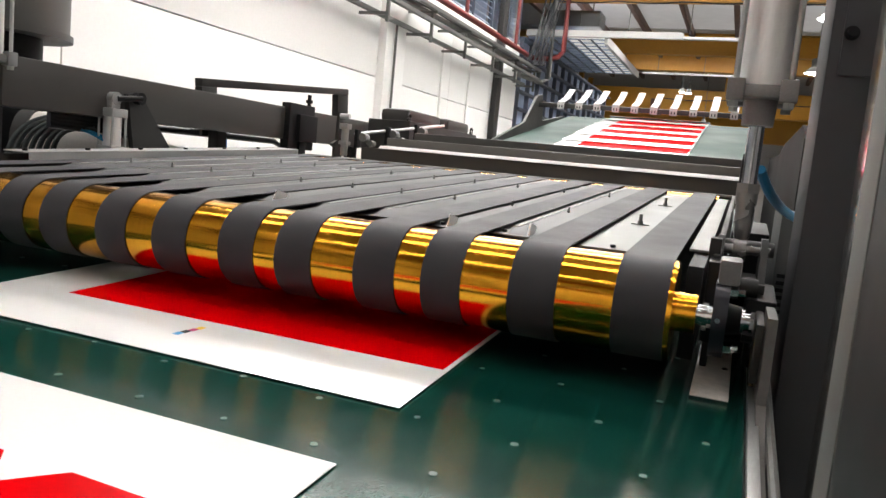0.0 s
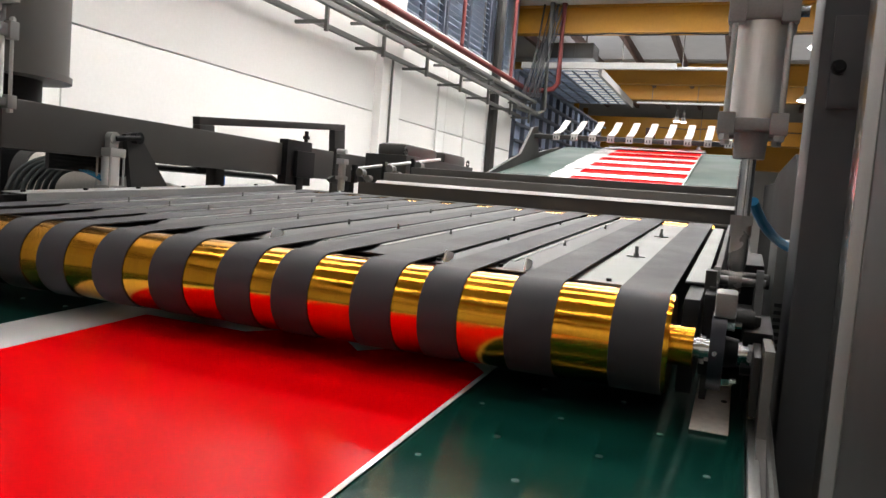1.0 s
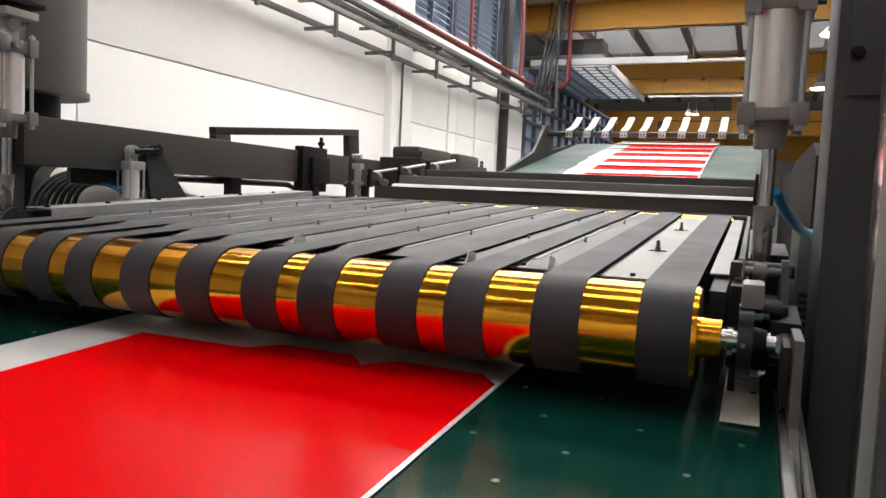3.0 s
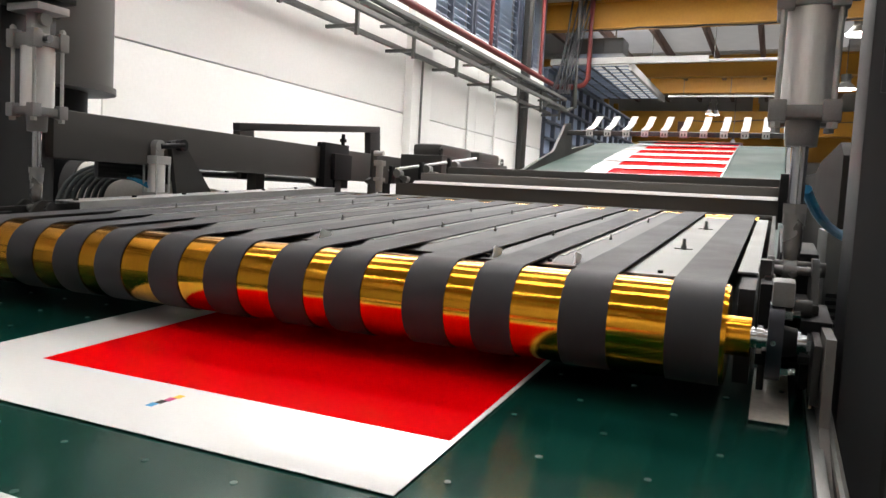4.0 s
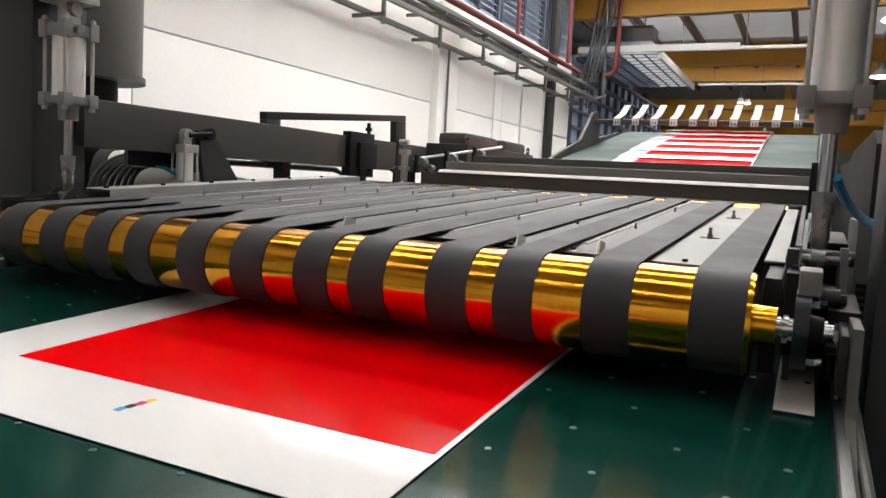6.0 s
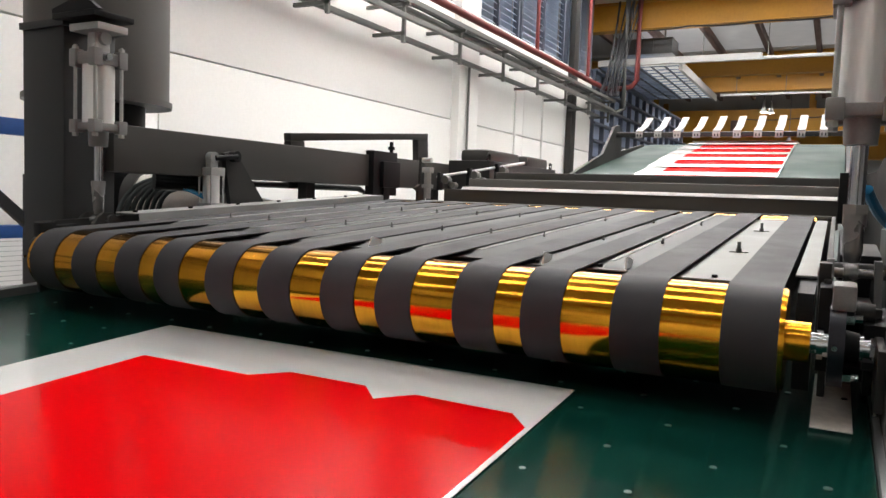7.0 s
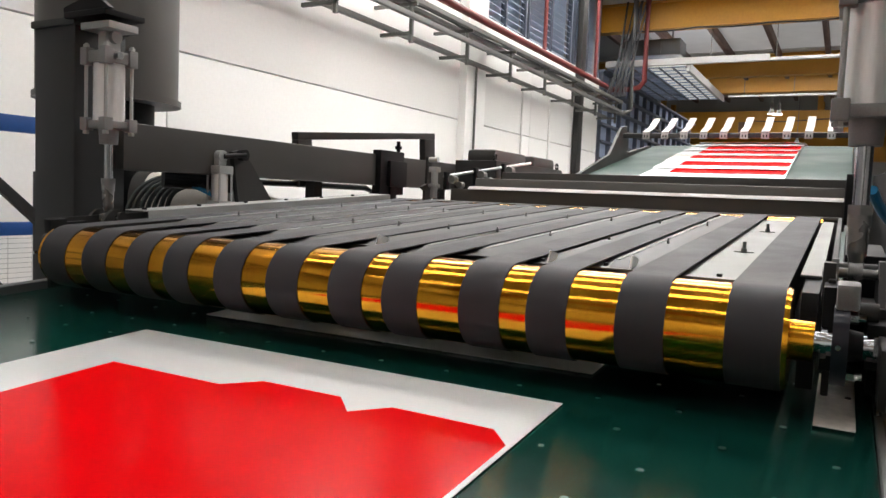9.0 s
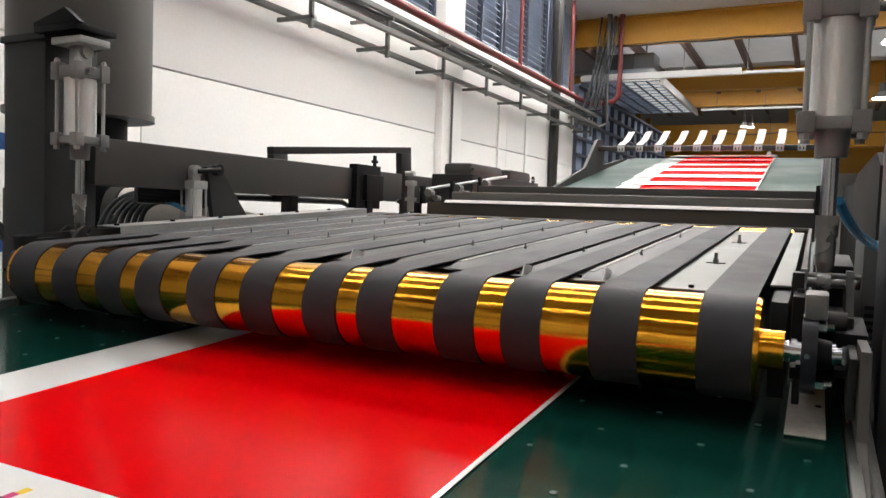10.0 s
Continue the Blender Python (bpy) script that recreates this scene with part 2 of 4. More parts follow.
for a, b in zip(edges[::2], edges[1::2]):
    box(bm, -12, 9, a, b, ROOF_Z, ROOF_Z + 0.08)
box(bm, 1.5, 9, -14.2, 36.2, ROOF_Z + 0.085, ROOF_Z + 0.12)
box(bm, -12, -4.9, -14.2, 36.2, ROOF_Z + 0.085, ROOF_Z + 0.12)
solid("ceiling", bm, M_ROOF, "pale corrugated roof sheet", kind="structure")
for y, w in STRIPS:
    bm = B(); box(bm, -4.9, 1.5, y - w / 2 + 0.001, y + w / 2 - 0.001, ROOF_Z + 0.03, ROOF_Z + 0.05)
    solid("skylight_1", bm, M_PANE if w > 2 else M_SKY, "glowing daylight strip in the roof, some added as fill light", "skylight", kind="structure")
for y in GIRDERS:
    g = thing("crane_girder", "yellow painted steel girder under the roof", "girder", group="roof girders")
    bm = B(); box(bm, -12, 8.8, y - 0.02, y + 0.02, 4.34, 4.92)
    part("web", bm, M_YELLOW, g)
    for z in (4.32, 4.92):
        bm = B(); box(bm, -12, 8.8, y - 0.16, y + 0.16, z, z + 0.025)
        part("flange", bm, M_YELLOW, g)
cg = thing("crane_bridge", "deep yellow travelling crane bridge across the hall", "crane")
bm = B(); box(bm, -8.0, 8.7, 30.7, 31.2, 3.42, 4.35, 0.02); part("girder", bm, M_YELLOW, cg)
bm = B(); box(bm, -8.0, 8.7, 30.62, 31.28, 3.38, 3.42); part("flange", bm, M_YELLOW, cg)
bm = B(); box(bm, -3.9, -3.5, 30.5, 31.4, 3.3, 3.9, 0.03); part("end_carriage", bm, M_JOIST, cg)
for x in (-7.0, -1.0, 5.0):
    bm = B(); box(bm, x - 0.1, x + 0.1, 30.85, 31.05, 4.35, ROOF_Z); part("hanger", bm, M_YELLOW, cg)
bm = B(); tube(bm, [(-3.5 + i * 0.6, 30.6, 3.95 - 0.05 * math.sin(i * 0.9)) for i in range(20)], 0.02, 6); part("festoon_cable", bm, M_HOSE, cg)
cg = thing("crane_bridge", "second yellow crane bridge further down the hall", "crane")
bm = B(); box(bm, -8.0, 8.7, 32.8, 33.2, 2.55, 3.75, 0.02); part("girder", bm, M_YELLOW, cg)
for z in (2.51, 3.75):
    bm = B(); box(bm, -8.0, 8.7, 32.7, 33.3, z, z + 0.04); part("flange", bm, M_JOIST if z > 3 else M_YELLOW, cg)
for x in (-7.0, -1.0, 5.0):
    bm = B(); box(bm, x - 0.1, x + 0.1, 32.9, 33.1, 3.79, ROOF_Z); part("hanger", bm, M_YELLOW, cg)
for y0, y1 in ((15.9, 22.1), (22.5, 25.4), (25.8, 30.8)):
    for i in range(9):
        x = -5.6 + i * 1.25
        bm = B(); box(bm, x - 0.06, x + 0.06, y0, y1, 4.72, 4.93, 0.01)
        solid("roof_joist", bm, M_JOIST, "dark brown steel joist under the roof", "joist", group="roof joists")
for y, z, x0, x1 in ((18.0, 3.98, -3.6, 0.6), (25.0, 4.1, -3.6, 0.8)):
    f = thing("tube_light", "long white tube light hung under the roof", "lamp", group="tube lights")
    bm = B(); box(bm, x0, x1, y - 0.07, y + 0.07, z, z + 0.07, 0.01)
    part("housing", bm, M_CLIP, f)
    for k in range(3):
        bm = B(); rod(bm, (x0 + 0.5 + k * 1.5, y, z + 0.07), (x0 + 0.5 + k * 1.5, y, ROOF_Z), 0.012, 6)
        part("hanger", bm, M_GALV, f)


def bell(x, y, z, q=1.0):
    l = thing("high_bay_lamp", "lit bell shaped high bay lamp hanging from the roof", "lamp", pose(x, y, z), group="high bay lamps")
    bm = B(); rod(bm, (0, 0, 0), (0, 0, 0.16), 0.22 * q, 24, 0.10 * q, caps=False)
    part("shade", bm, M_ALU, l)
    bm = B(); rod(bm, (0, 0, 0.16), (0, 0, 0.38), 0.09 * q, 16)
    part("housing", bm, M_GALV, l)
    bm = B(); rod(bm, (0, 0, -0.01), (0, 0, 0.03), 0.19 * q, 24)
    part("lens", bm, M_TUBE, l)
    bm = B(); rod(bm, (0, 0, 0.38), (0, 0, ROOF_Z - z), 0.012, 6)
    part("hanger", bm, M_GALV, l)


for x, y, z in ((1.35, 16.0, 4.10), (1.47, 20.5, 3.66), (-2.35, 26.5, 3.72), (-2.15, 26.9, 3.74), (-1.7, 30.2, 3.0)):
    bell(x, y, z, 1.35 if y < 25 else 0.55)

# lattice wall and canopy beyond the white wall
lat = thing("lattice_wall", "dark blue grey lattice wall with sheet infill", "wall", kind="structure")
bm = B(); box(bm, X_WALL - 0.15, X_WALL - 0.1, 15.25, 27, FLOOR_Z, 3.45)
part("sheet", bm, M_LATTICE, lat)
for k in range(14):
    bm = B(); box(bm, X_WALL - 0.1, X_WALL, 15.3 + k * 0.85, 15.36 + k * 0.85, FLOOR_Z, 3.45)
    part("post", bm, M_LATFRAME, lat)
for k in range(11):
    bm = B(); box(bm, X_WALL - 0.1, X_WALL + 0.06, 15.25, 27, -0.6 + k * 0.4, -0.55 + k * 0.4)
    part("rail", bm, M_LATFRAME, lat)
can = thing("lattice_canopy", "blue grey lattice canopy with clear panels", "canopy", kind="structure")
bm = B(); box(bm, X_WALL, -4.05, 15.6, 20.8, 3.5, 3.53)
part("sheet", bm, M_LATTICE, can)
bm = B(); box(bm, -4.05, -3.2, 15.6, 20.8, 3.5, 3.53)
part("clear_sheet", bm, M_CLEARGLOW, can, "pale translucent sheet")
for k in range(13):
    bm = B(); box(bm, X_WALL, -3.2, 15.6 + k * 0.43, 15.64 + k * 0.43, 3.478, 3.5)
    part("rail", bm, M_LATTICE, can)
for k in range(7):
    bm = B(); box(bm, X_WALL + k * 0.295, X_WALL + 0.03 + k * 0.295, 15.6, 20.82, 3.465, 3.5)
    part("post", bm, M_LATFRAME, can)
bm = B(); box(bm, -3.2, -3.12, 15.55, 20.85, 3.38, 3.56)
part("edge_beam", bm, M_ROOF, can)
bm = B(); box(bm, X_WALL, -1.5, 15.45, 15.57, 3.52, 3.66)
part("front_beam", bm, M_ROOF, can)

# dark duct under the near girder
du = thing("roof_duct", "dark sheet metal duct hung under the yellow girder", "duct")
bm = B(); box(bm, -4.75, -3.45, 16.0, 16.7, 3.86, 4.22, 0.02); part("casing", bm, M_POST, du)
for x in (-4.5, -3.7):
    bm = B(); rod(bm, (x, 16.35, 4.22), (x, 16.35, ROOF_Z), 0.02, 8); part("hanger", bm, M_GALV, du)
for x in (-4.3, -3.9):
    bm = B(); box(bm, x - 0.015, x + 0.015, 15.985, 16.0, 3.86, 4.22); part("seam", bm, M_DARK, du)

# service runs on the wall
tray = thing("cable_tray", "grey steel cable tray on wall brackets", "cable tray")
for dx, z in ((0.55, 2.62), (0.30, 2.62), (0.55, 2.42), (0.2, 2.30)):
    bm = B(); box(bm, X_WALL + dx - 0.03, X_WALL + dx + 0.03, -13.9, 15.0, z, z + 0.06, 0.006)
    part("rail", bm, M_GALV, tray)
for k in range(-10, 10):
    y = 1.6 + k * 1.45
    bm = B()
    box(bm, X_WALL, X_WALL + 0.6, y - 0.02, y + 0.02, 2.57, 2.61)
    box(bm, X_WALL + 0.5, X_WALL + 0.54, y - 0.02, y + 0.02, 2.15, 2.61)
    box(bm, X_WALL + 0.1, X_WALL + 0.54, y - 0.02, y + 0.02, 2.24, 2.28)
    part("bracket", bm, M_GALV, tray)
for k, r in enumerate((0.02, 0.014, 0.018, 0.012)):
    bm = B(); tube(bm, [(X_WALL + 0.33 + 0.05 * k, 1 + i * 0.7, 2.70 + 0.02 * math.sin(i * 1.7 + k)) for i in range(21)], r, 6)
    part("cable", bm, M_HOSE, tray)
rp = thing("red_pipe", "dull red sprinkler pipe along the wall", "pipe")
bm = B(); tube(bm, [(X_WALL + 0.25, -13.9, 2.98), (X_WALL + 0.25, 15.2, 2.98)], 0.055, 12); part("main", bm, M_REDPIPE, rp)
for y in (10.9, 13.9):
    bm = B(); rod(bm, (X_WALL + 0.25, y, 2.98), (X_WALL + 0.25, y, ROOF_Z), 0.035, 10); part("riser", bm, M_REDPIPE, rp)
bm = B(); tube(bm, [(X_WALL + 0.25, 15.2, 2.98), (X_WALL + 0.6, 15.3, 2.98), (X_WALL + 0.85, 15.3, 3.02), (X_WALL + 0.95, 15.3, 3.15), (X_WALL + 0.95, 15.3, ROOF_Z)], 0.06, 10)
part("drop", bm, M_REDPIPE, rp)
bm = B(); tube(bm, [(X_WALL + 0.7, 15.2, ROOF_Z), (X_WALL + 0.7, 15.2, 2.5), (X_WALL + 0.55, 15.1, 2.42), (X_WALL + 0.4, 13.9, 2.42)], 0.06, 10)
solid("grey_pipe", bm, M_GALV, "grey steel service pipe dropping from the roof", "pipe")
bm = B(); tube(bm, [(-4.4 + 0.35 * i, 15.40, 4.30 - 0.05 * abs(math.sin(i * 0.75))) for i in range(24)], 0.018, 6)
solid("festoon_cable", bm, M_HOSE, "black cable slung along the yellow girder", "cable")
rng = random.Random(8)
for k in range(16):
    dx, dz = rng.uniform(-0.15, 0.35), rng.uniform(-0.2, 0.5)
    bm = B(); tube(bm, arc((X_WALL + 0.32 + 0.03 * k, 14.5, 2.7), (X_WALL + 0.45 + dx, 15.2, 3.0 + dz), (X_WALL + 0.5 + dx * 0.6 + 0.03 * k, 15.3, ROOF_Z - 0.02), 14), 0.015, 5)
    solid("black_cable", bm, M_HOSE, "black cable rising to the roof", "cable", group="roof cables")
c = thing("steel_column", "dark grey steel column before the white wall", "column")
bm = B(); box(bm, X_WALL + 0.02, X_WALL + 0.14, 13.3, 13.58, FLOOR_Z, ROOF_Z, 0.01); part("shaft", bm, M_DARK, c)
bm = B(); box(bm, X_WALL + 0.01, X_WALL + 0.20, 13.2, 13.68, FLOOR_Z, FLOOR_Z + 0.03, 0.004); part("base_plate", bm, M_DARK, c)
wc = thing("wall_conduit", "grey conduit with a pull handle on the white wall", "conduit")
bm = B(); rod(bm, (X_WALL + 0.15, 8.45, 0.95), (X_WALL + 0.15, 8.45, 2.35), 0.018, 8); part("pipe", bm, M_GALV, wc)
bm = B(); rod(bm, (X_WALL + 0.15, 8.45, 0.9), (X_WALL + 0.15, 8.45, 1.05), 0.035, 8); part("handle", bm, M_DARK, wc)
for y in (10.55, 11.9):
    bm = B(); rod(bm, (X_WALL + 0.03, y, FLOOR_Z), (X_WALL + 0.03, y, 2.4), 0.02, 8)
    solid("wall_conduit", bm, M_WALL, "white painted conduit on the wall", "conduit")

# blue guard fence near the wall
fe = thing("guard_fence", "blue framed guard fence with wire mesh", "fence")
for z0, z1 in ((0.66, 0.76), (0.04, 0.12), (-0.9, -0.85)):
    bm = B(); box(bm, -4.35, -4.29, -2.0, 4.0, z0, z1, 0.006); part("rail", bm, M_BLUE, fe)
for y in (-2.0, 4.0):
    bm = B(); box(bm, -4.36, -4.28, y, y + 0.08, FLOOR_Z, 0.78, 0.006); part("post", bm, M_BLUE, fe)
bm = B(); box(bm, -4.27, -4.21, 0.55, 0.63, FLOOR_Z, 0.03); part("red_post", bm, M_REDPIPE, fe, "dull red post")
bm = B()
for k in range(30):
    rod(bm, (-4.32, -2, -0.85 + k * 0.03), (-4.32, 4, -0.85 + k * 0.03), 0.0010, 4)
for k in range(40):
    rod(bm, (-4.32, -2 + k * 0.15, -0.9), (-4.32, -2 + k * 0.15, 0.05), 0.0010, 4)
tagged(part("mesh", bm, M_GALV, fe), kind="stuff")

# ---- sheet conveyor: green belt table ----
X0, X1 = -2.34, 0.15
tab = thing("sheet_conveyor", "dark green belt conveyor table with steel side rails", "conveyor", TILT)
bm = B(); box(bm, X0, X1, -13.2, 2.42, -0.012, -0.002, 0.003); part("belt", bm, M_GREEN, tab, "glossy dark green conveyor belt")
bm = B(); box(bm, X0 - 0.02, X1 + 0.02, -13.2, 2.42, -0.16, -0.014); part("bed", bm, M_DARK, tab)
bm = B(); box(bm, X0 - 0.07, X0 - 0.02, -13.2, 2.42, -0.16, 0.022, 0.004); part("side_rail", bm, M_DECK, tab)
bm = B(); box(bm, X1 + 0.004, X1 + 0.022, -13.2, 2.2, -0.10, 0.004, 0.003); part("edge_strip", bm, M_STEEL, tab, "bright steel edge strip")
bm = B(); rod(bm, (X1 + 0.04, -13.2, -0.004), (X1 + 0.04, 0.35, -0.004), 0.008, 8); part("rod", bm, M_GALV, tab)
for k in range(9):
    bm = B(); rod(bm, (X0 - 0.022, -2.6 + k * 0.42, -0.03), (X0 - 0.008, -2.6 + k * 0.42, -0.03), 0.014, 8); part("bolt", bm, M_BLACK, tab)
for k in range(6):
    for x in (-2.2, 0.05):
        y = -12.5 + k * 2.9
        bm = B(); rod(bm, (x, y, -0.16), (x, y, FLOOR_Z - 0.06 * y), 0.04, 8); part("leg", bm, M_DARK, tab)
bm = B()
rng = random.Random(4)
for i in range(14):
    for j in range(36):
        x, y = -2.2 + i * 0.17 + (0.085 if j % 2 else 0), -3.1 + j * 0.15
        if x < 0.1:
            x, y = x + rng.uniform(-0.01, 0.01), y + rng.uniform(-0.01, 0.01)
            rod(bm, (x, y, -0.003), (x, y, -0.0008), 0.005 + 0.002 * rng.random(), 8)
NUBS = tagged(part("belt_nub", bm, M_NUB, tab, "small scuffed studs on the belt"), kind="stuff")

side = thing("guard_rail", "grey steel flat bar rail beside the conveyor", "rail", TILT)
bm = B(); prism(bm, [(-13.2, -0.14), (-13.2, -0.02), (-0.22, -0.02), (-0.07, 0.02), (-0.05, 0.17), (0.42, 0.142), (0.42, -0.14)], "x", 0.166, 0.182)
part("bar", bm, M_BAR, side)
bm = B(); box(bm, 0.150, 0.164, -0.02, 0.15, 0.04, 0.15, 0.003); part("clamp", bm, M_DARK, side)
bm = B(); hexa(bm, (0.13, 0.08, 0.10), (0.152, 0.08, 0.10), 0.012); part("bolt", bm, M_BLACK, side)
bm = B(); rod(bm, (0.158, 0.06, 0.01), (0.150, 0.10, 0.085), 0.006, 8); part("pin", bm, M_CHROME, side)

# ---- upper press conveyor: rollers, belts and deck ----
R, ZA, YA, YB = 0.097, 0.138, 0.042, 2.02
GAPS = [(-2.006, -1.922), (-1.817, -1.733), (-1.636, -1.573), (-1.479, -1.380), (-1.284, -1.199), (-1.098, -1.003), (-0.907, -0.848), (-0.755, -0.648), (-0.552, -0.490), (-0.404, -0.303), (-0.209, -0.1)]
press = thing("press_conveyor", "hold-down belt conveyor with gold rollers and grey belts", "conveyor", TILT)
rollers = []
for y in (YA, YB):
    bm = B()
    rod(bm, (-1.04, 0, 0), (1.105, 0, 0), R, 96)
    bmesh.ops.bevel(bm, geom=[e for e in bm.edges if e.calc_face_angle(0) > 1], offset=0.003, segments=2, affect="EDGES")
    r = part("roller", bm, M_GOLD, press, "gold plated mirror smooth roller")
    bm = B(); rod(bm, (1.10, 0, 0), (1.145, 0, 0), 0.038, 40); part("journal", bm, M_GOLD, r)
    bm = B(); rod(bm, (-1.08, 0, 0), (-1.035, 0, 0), 0.038, 40); part("journal", bm, M_GOLD, r)
    r.location = (-1.1, y, ZA)
    rollers.append(r)
edges = [-2.122] + [v for g in GAPS for v in g] + [-0.004]
for a, b in zip(edges[::2], edges[1::2]):
    ro, ri = R + 0.0028, R + 0.0004
    def loop(r):
        p = [(YA + r * math.cos(t), ZA + r * math.sin(t)) for t in (radians(90 + i * 5) for i in range(37))]
        return p + [(YB + r * math.cos(t), ZA + r * math.sin(t)) for t in (radians(-90 + i * 7.5) for i in range(25))]
    bm = B()
    o, i = loop(ro), loop(ri)
    n = len(o)
    rings = [[bm.verts.new((x, *p)) for p in q] for q, x in ((o, a), (o, b), (i, b), (i, a))]
    for s, t in zip(rings, rings[1:] + rings[:1]):
        for k in range(n):
            bm.faces.new((s[k], s[(k + 1) % n], t[(k + 1) % n], t[k]))
    part("belt", bm, M_BELT, press, "flat dark grey conveyor belt")
for k, (a, b) in enumerate(GAPS):
    m = M_PLATE if k > 8 else M_PANEL
    y0 = (0.14, 0.16, 0.145, 0.18, 0.15, 0.2, 0.16, 0.22, 0.3, 0.3, 0.34)[10 - k]
    bm = B(); box(bm, a - 0.02, b + 0.02, y0, 1.92, 0.222, 0.226, 0.001)
    # plates of gaps 0 to 8 are painted black for the shade in the slots
    part("deck_plate", bm, m if k > 8 else M_BLACK, press)
    top = 0.226
    if k < 10:
        # raised panel against the next belt, its edge strip palest in gap 7
        top = 0.2375
        bm = B(); prism(bm, [(y0 + 0.005, 0.2265), (y0 + 0.06, top), (1.9, top), (1.9, 0.2265)], "x", a + 0.022, b - 0.001); part("panel", bm, M_PANEL, press)
        if k in (4, 6, 7, 9):
            bm = B(); box(bm, a + 0.022, a + 0.034, y0 + 0.065, 1.9, top + 0.0003, top + 0.0018); part("edge_strip", bm, M_CLIP if k == 7 else M_PLATE, press)
        elif k < 4:
            # added bright strips draw the left panels' worn streaks and sheen
            bm = B(); box(bm, a + 0.022, a + 0.030, y0 + 0.065, 1.75 - 0.12 * k, top + 0.0003, top + 0.0022); part("edge_strip", bm, M_STEEL, press, "bright steel edge strip standing in for worn streaks and sheen")
            bm = B(); box(bm, b - 0.012, b - 0.004, y0 + 0.20, 1.2 + 0.15 * k, top + 0.0003, top + 0.0022); part("edge_strip", bm, M_PLATE, press)
        if k in (9, 8, 5):
            bm = B(); prism(bm, [(y0 - 0.01, 0.23), (y0 + 0.05, 0.23), (y0 + 0.05, 0.246), (y0 + 0.005, 0.257)], "x", b - 0.027, b - 0.023); part("tab", bm, M_WHITE, press)
    if k in (8, 9):
        bm = B(); rod(bm, (a + 0.008, y0 + 0.035, 0.226), (a + 0.008, y0 + 0.035, 0.233), 0.006, 12); part("screw", bm, M_BLACK, press)
    if k == 10:
        bm = B(); rod(bm, ((a + b) / 2 + 0.01, y0 + 0.03, top), ((a + b) / 2 + 0.01, y0 + 0.03, top + 0.006), 0.006, 12); part("screw", bm, M_BLACK, press)
    for y in (0.64, 1.30):
        x = (a + b) / 2 + 0.005
        bm = B(); q = 1.0 if k > 9 else 0.55
        if k > 9:
            box(bm, x - 0.024, x + 0.024, y - 0.006, y + 0.006, top + 0.001, top + 0.004, 0.001)
        rod(bm, (x, y, top), (x, y, top + 0.012 * q), 0.008 * q, 6); rod(bm, (x, y, top + 0.012 * q), (x, y, top + 0.03 * q), 0.005 * q, 8)
        part("clamp_stud", bm, M_PLATE, press)
# first box is an unseen skirt added to block light under the deck
bm = B(); box(bm, -2.24, 0.058, 1.905, 1.912, 0.012, 0.226, 0.001); box(bm, -2.2, 0.06, 2.128, 2.20, 0.222, 0.232, 0.002); part("rear_bar", bm, M_PLATE, press)
bm = B(); box(bm, -2.18, -0.02, 0.24, 1.9, 0.10, 0.20); part("frame_box", bm, M_BLACK, press)
bm = B(); prism(bm, [(-2.235, 0.262), (-2.235, 0.265), (-2.112, 0.265), (-2.112, 0.228), (-2.115, 0.228), (-2.115, 0.262)], "y", 0.35, 1.95); part("side_angle", bm, M_ALU, press)
for k in range(7):
    bm = B(); rod(bm, (-2.17, 0.38 + k * 0.26, 0.265), (-2.17, 0.38 + k * 0.26, 0.272), 0.009, 10); part("screw", bm, M_BLACK, press)
bm = B(); box(bm, 0.004, 0.046, 0.30, 1.95, 0.220, 0.226, 0.001); part("side_strip", bm, M_PLATE, press)
bm = B(); box(bm, 0.060, 0.074, 0.12, 1.95, 0.015, 0.245, 0.003); part("side_frame", bm, M_DARK, press)
bm = B(); box(bm, 0.050, 0.072, 0.14, 0.16, 0.10, 0.275, 0.002); part("end_plate", bm, M_DARK, press)
bm = B(); prism(bm, [(0.10, 0.030), (0.34, 0.030), (0.34, 0.216), (0.12, 0.216), (0.10, 0.18)], "x", 0.016, 0.046); part("roller_guard", bm, M_BLACK, press)
bm = B(); box(bm, -2.26, -2.245, 0.05, 1.95, 0.015, 0.25, 0.003); part("side_frame", bm, M_DARK, press)
for y in (0.5, 0.9, 1.3, 1.7):
    bm = B(); hexa(bm, (0.035, y, 0.212), (0.035, y, 0.222), 0.009); part("screw", bm, M_BLACK, press)

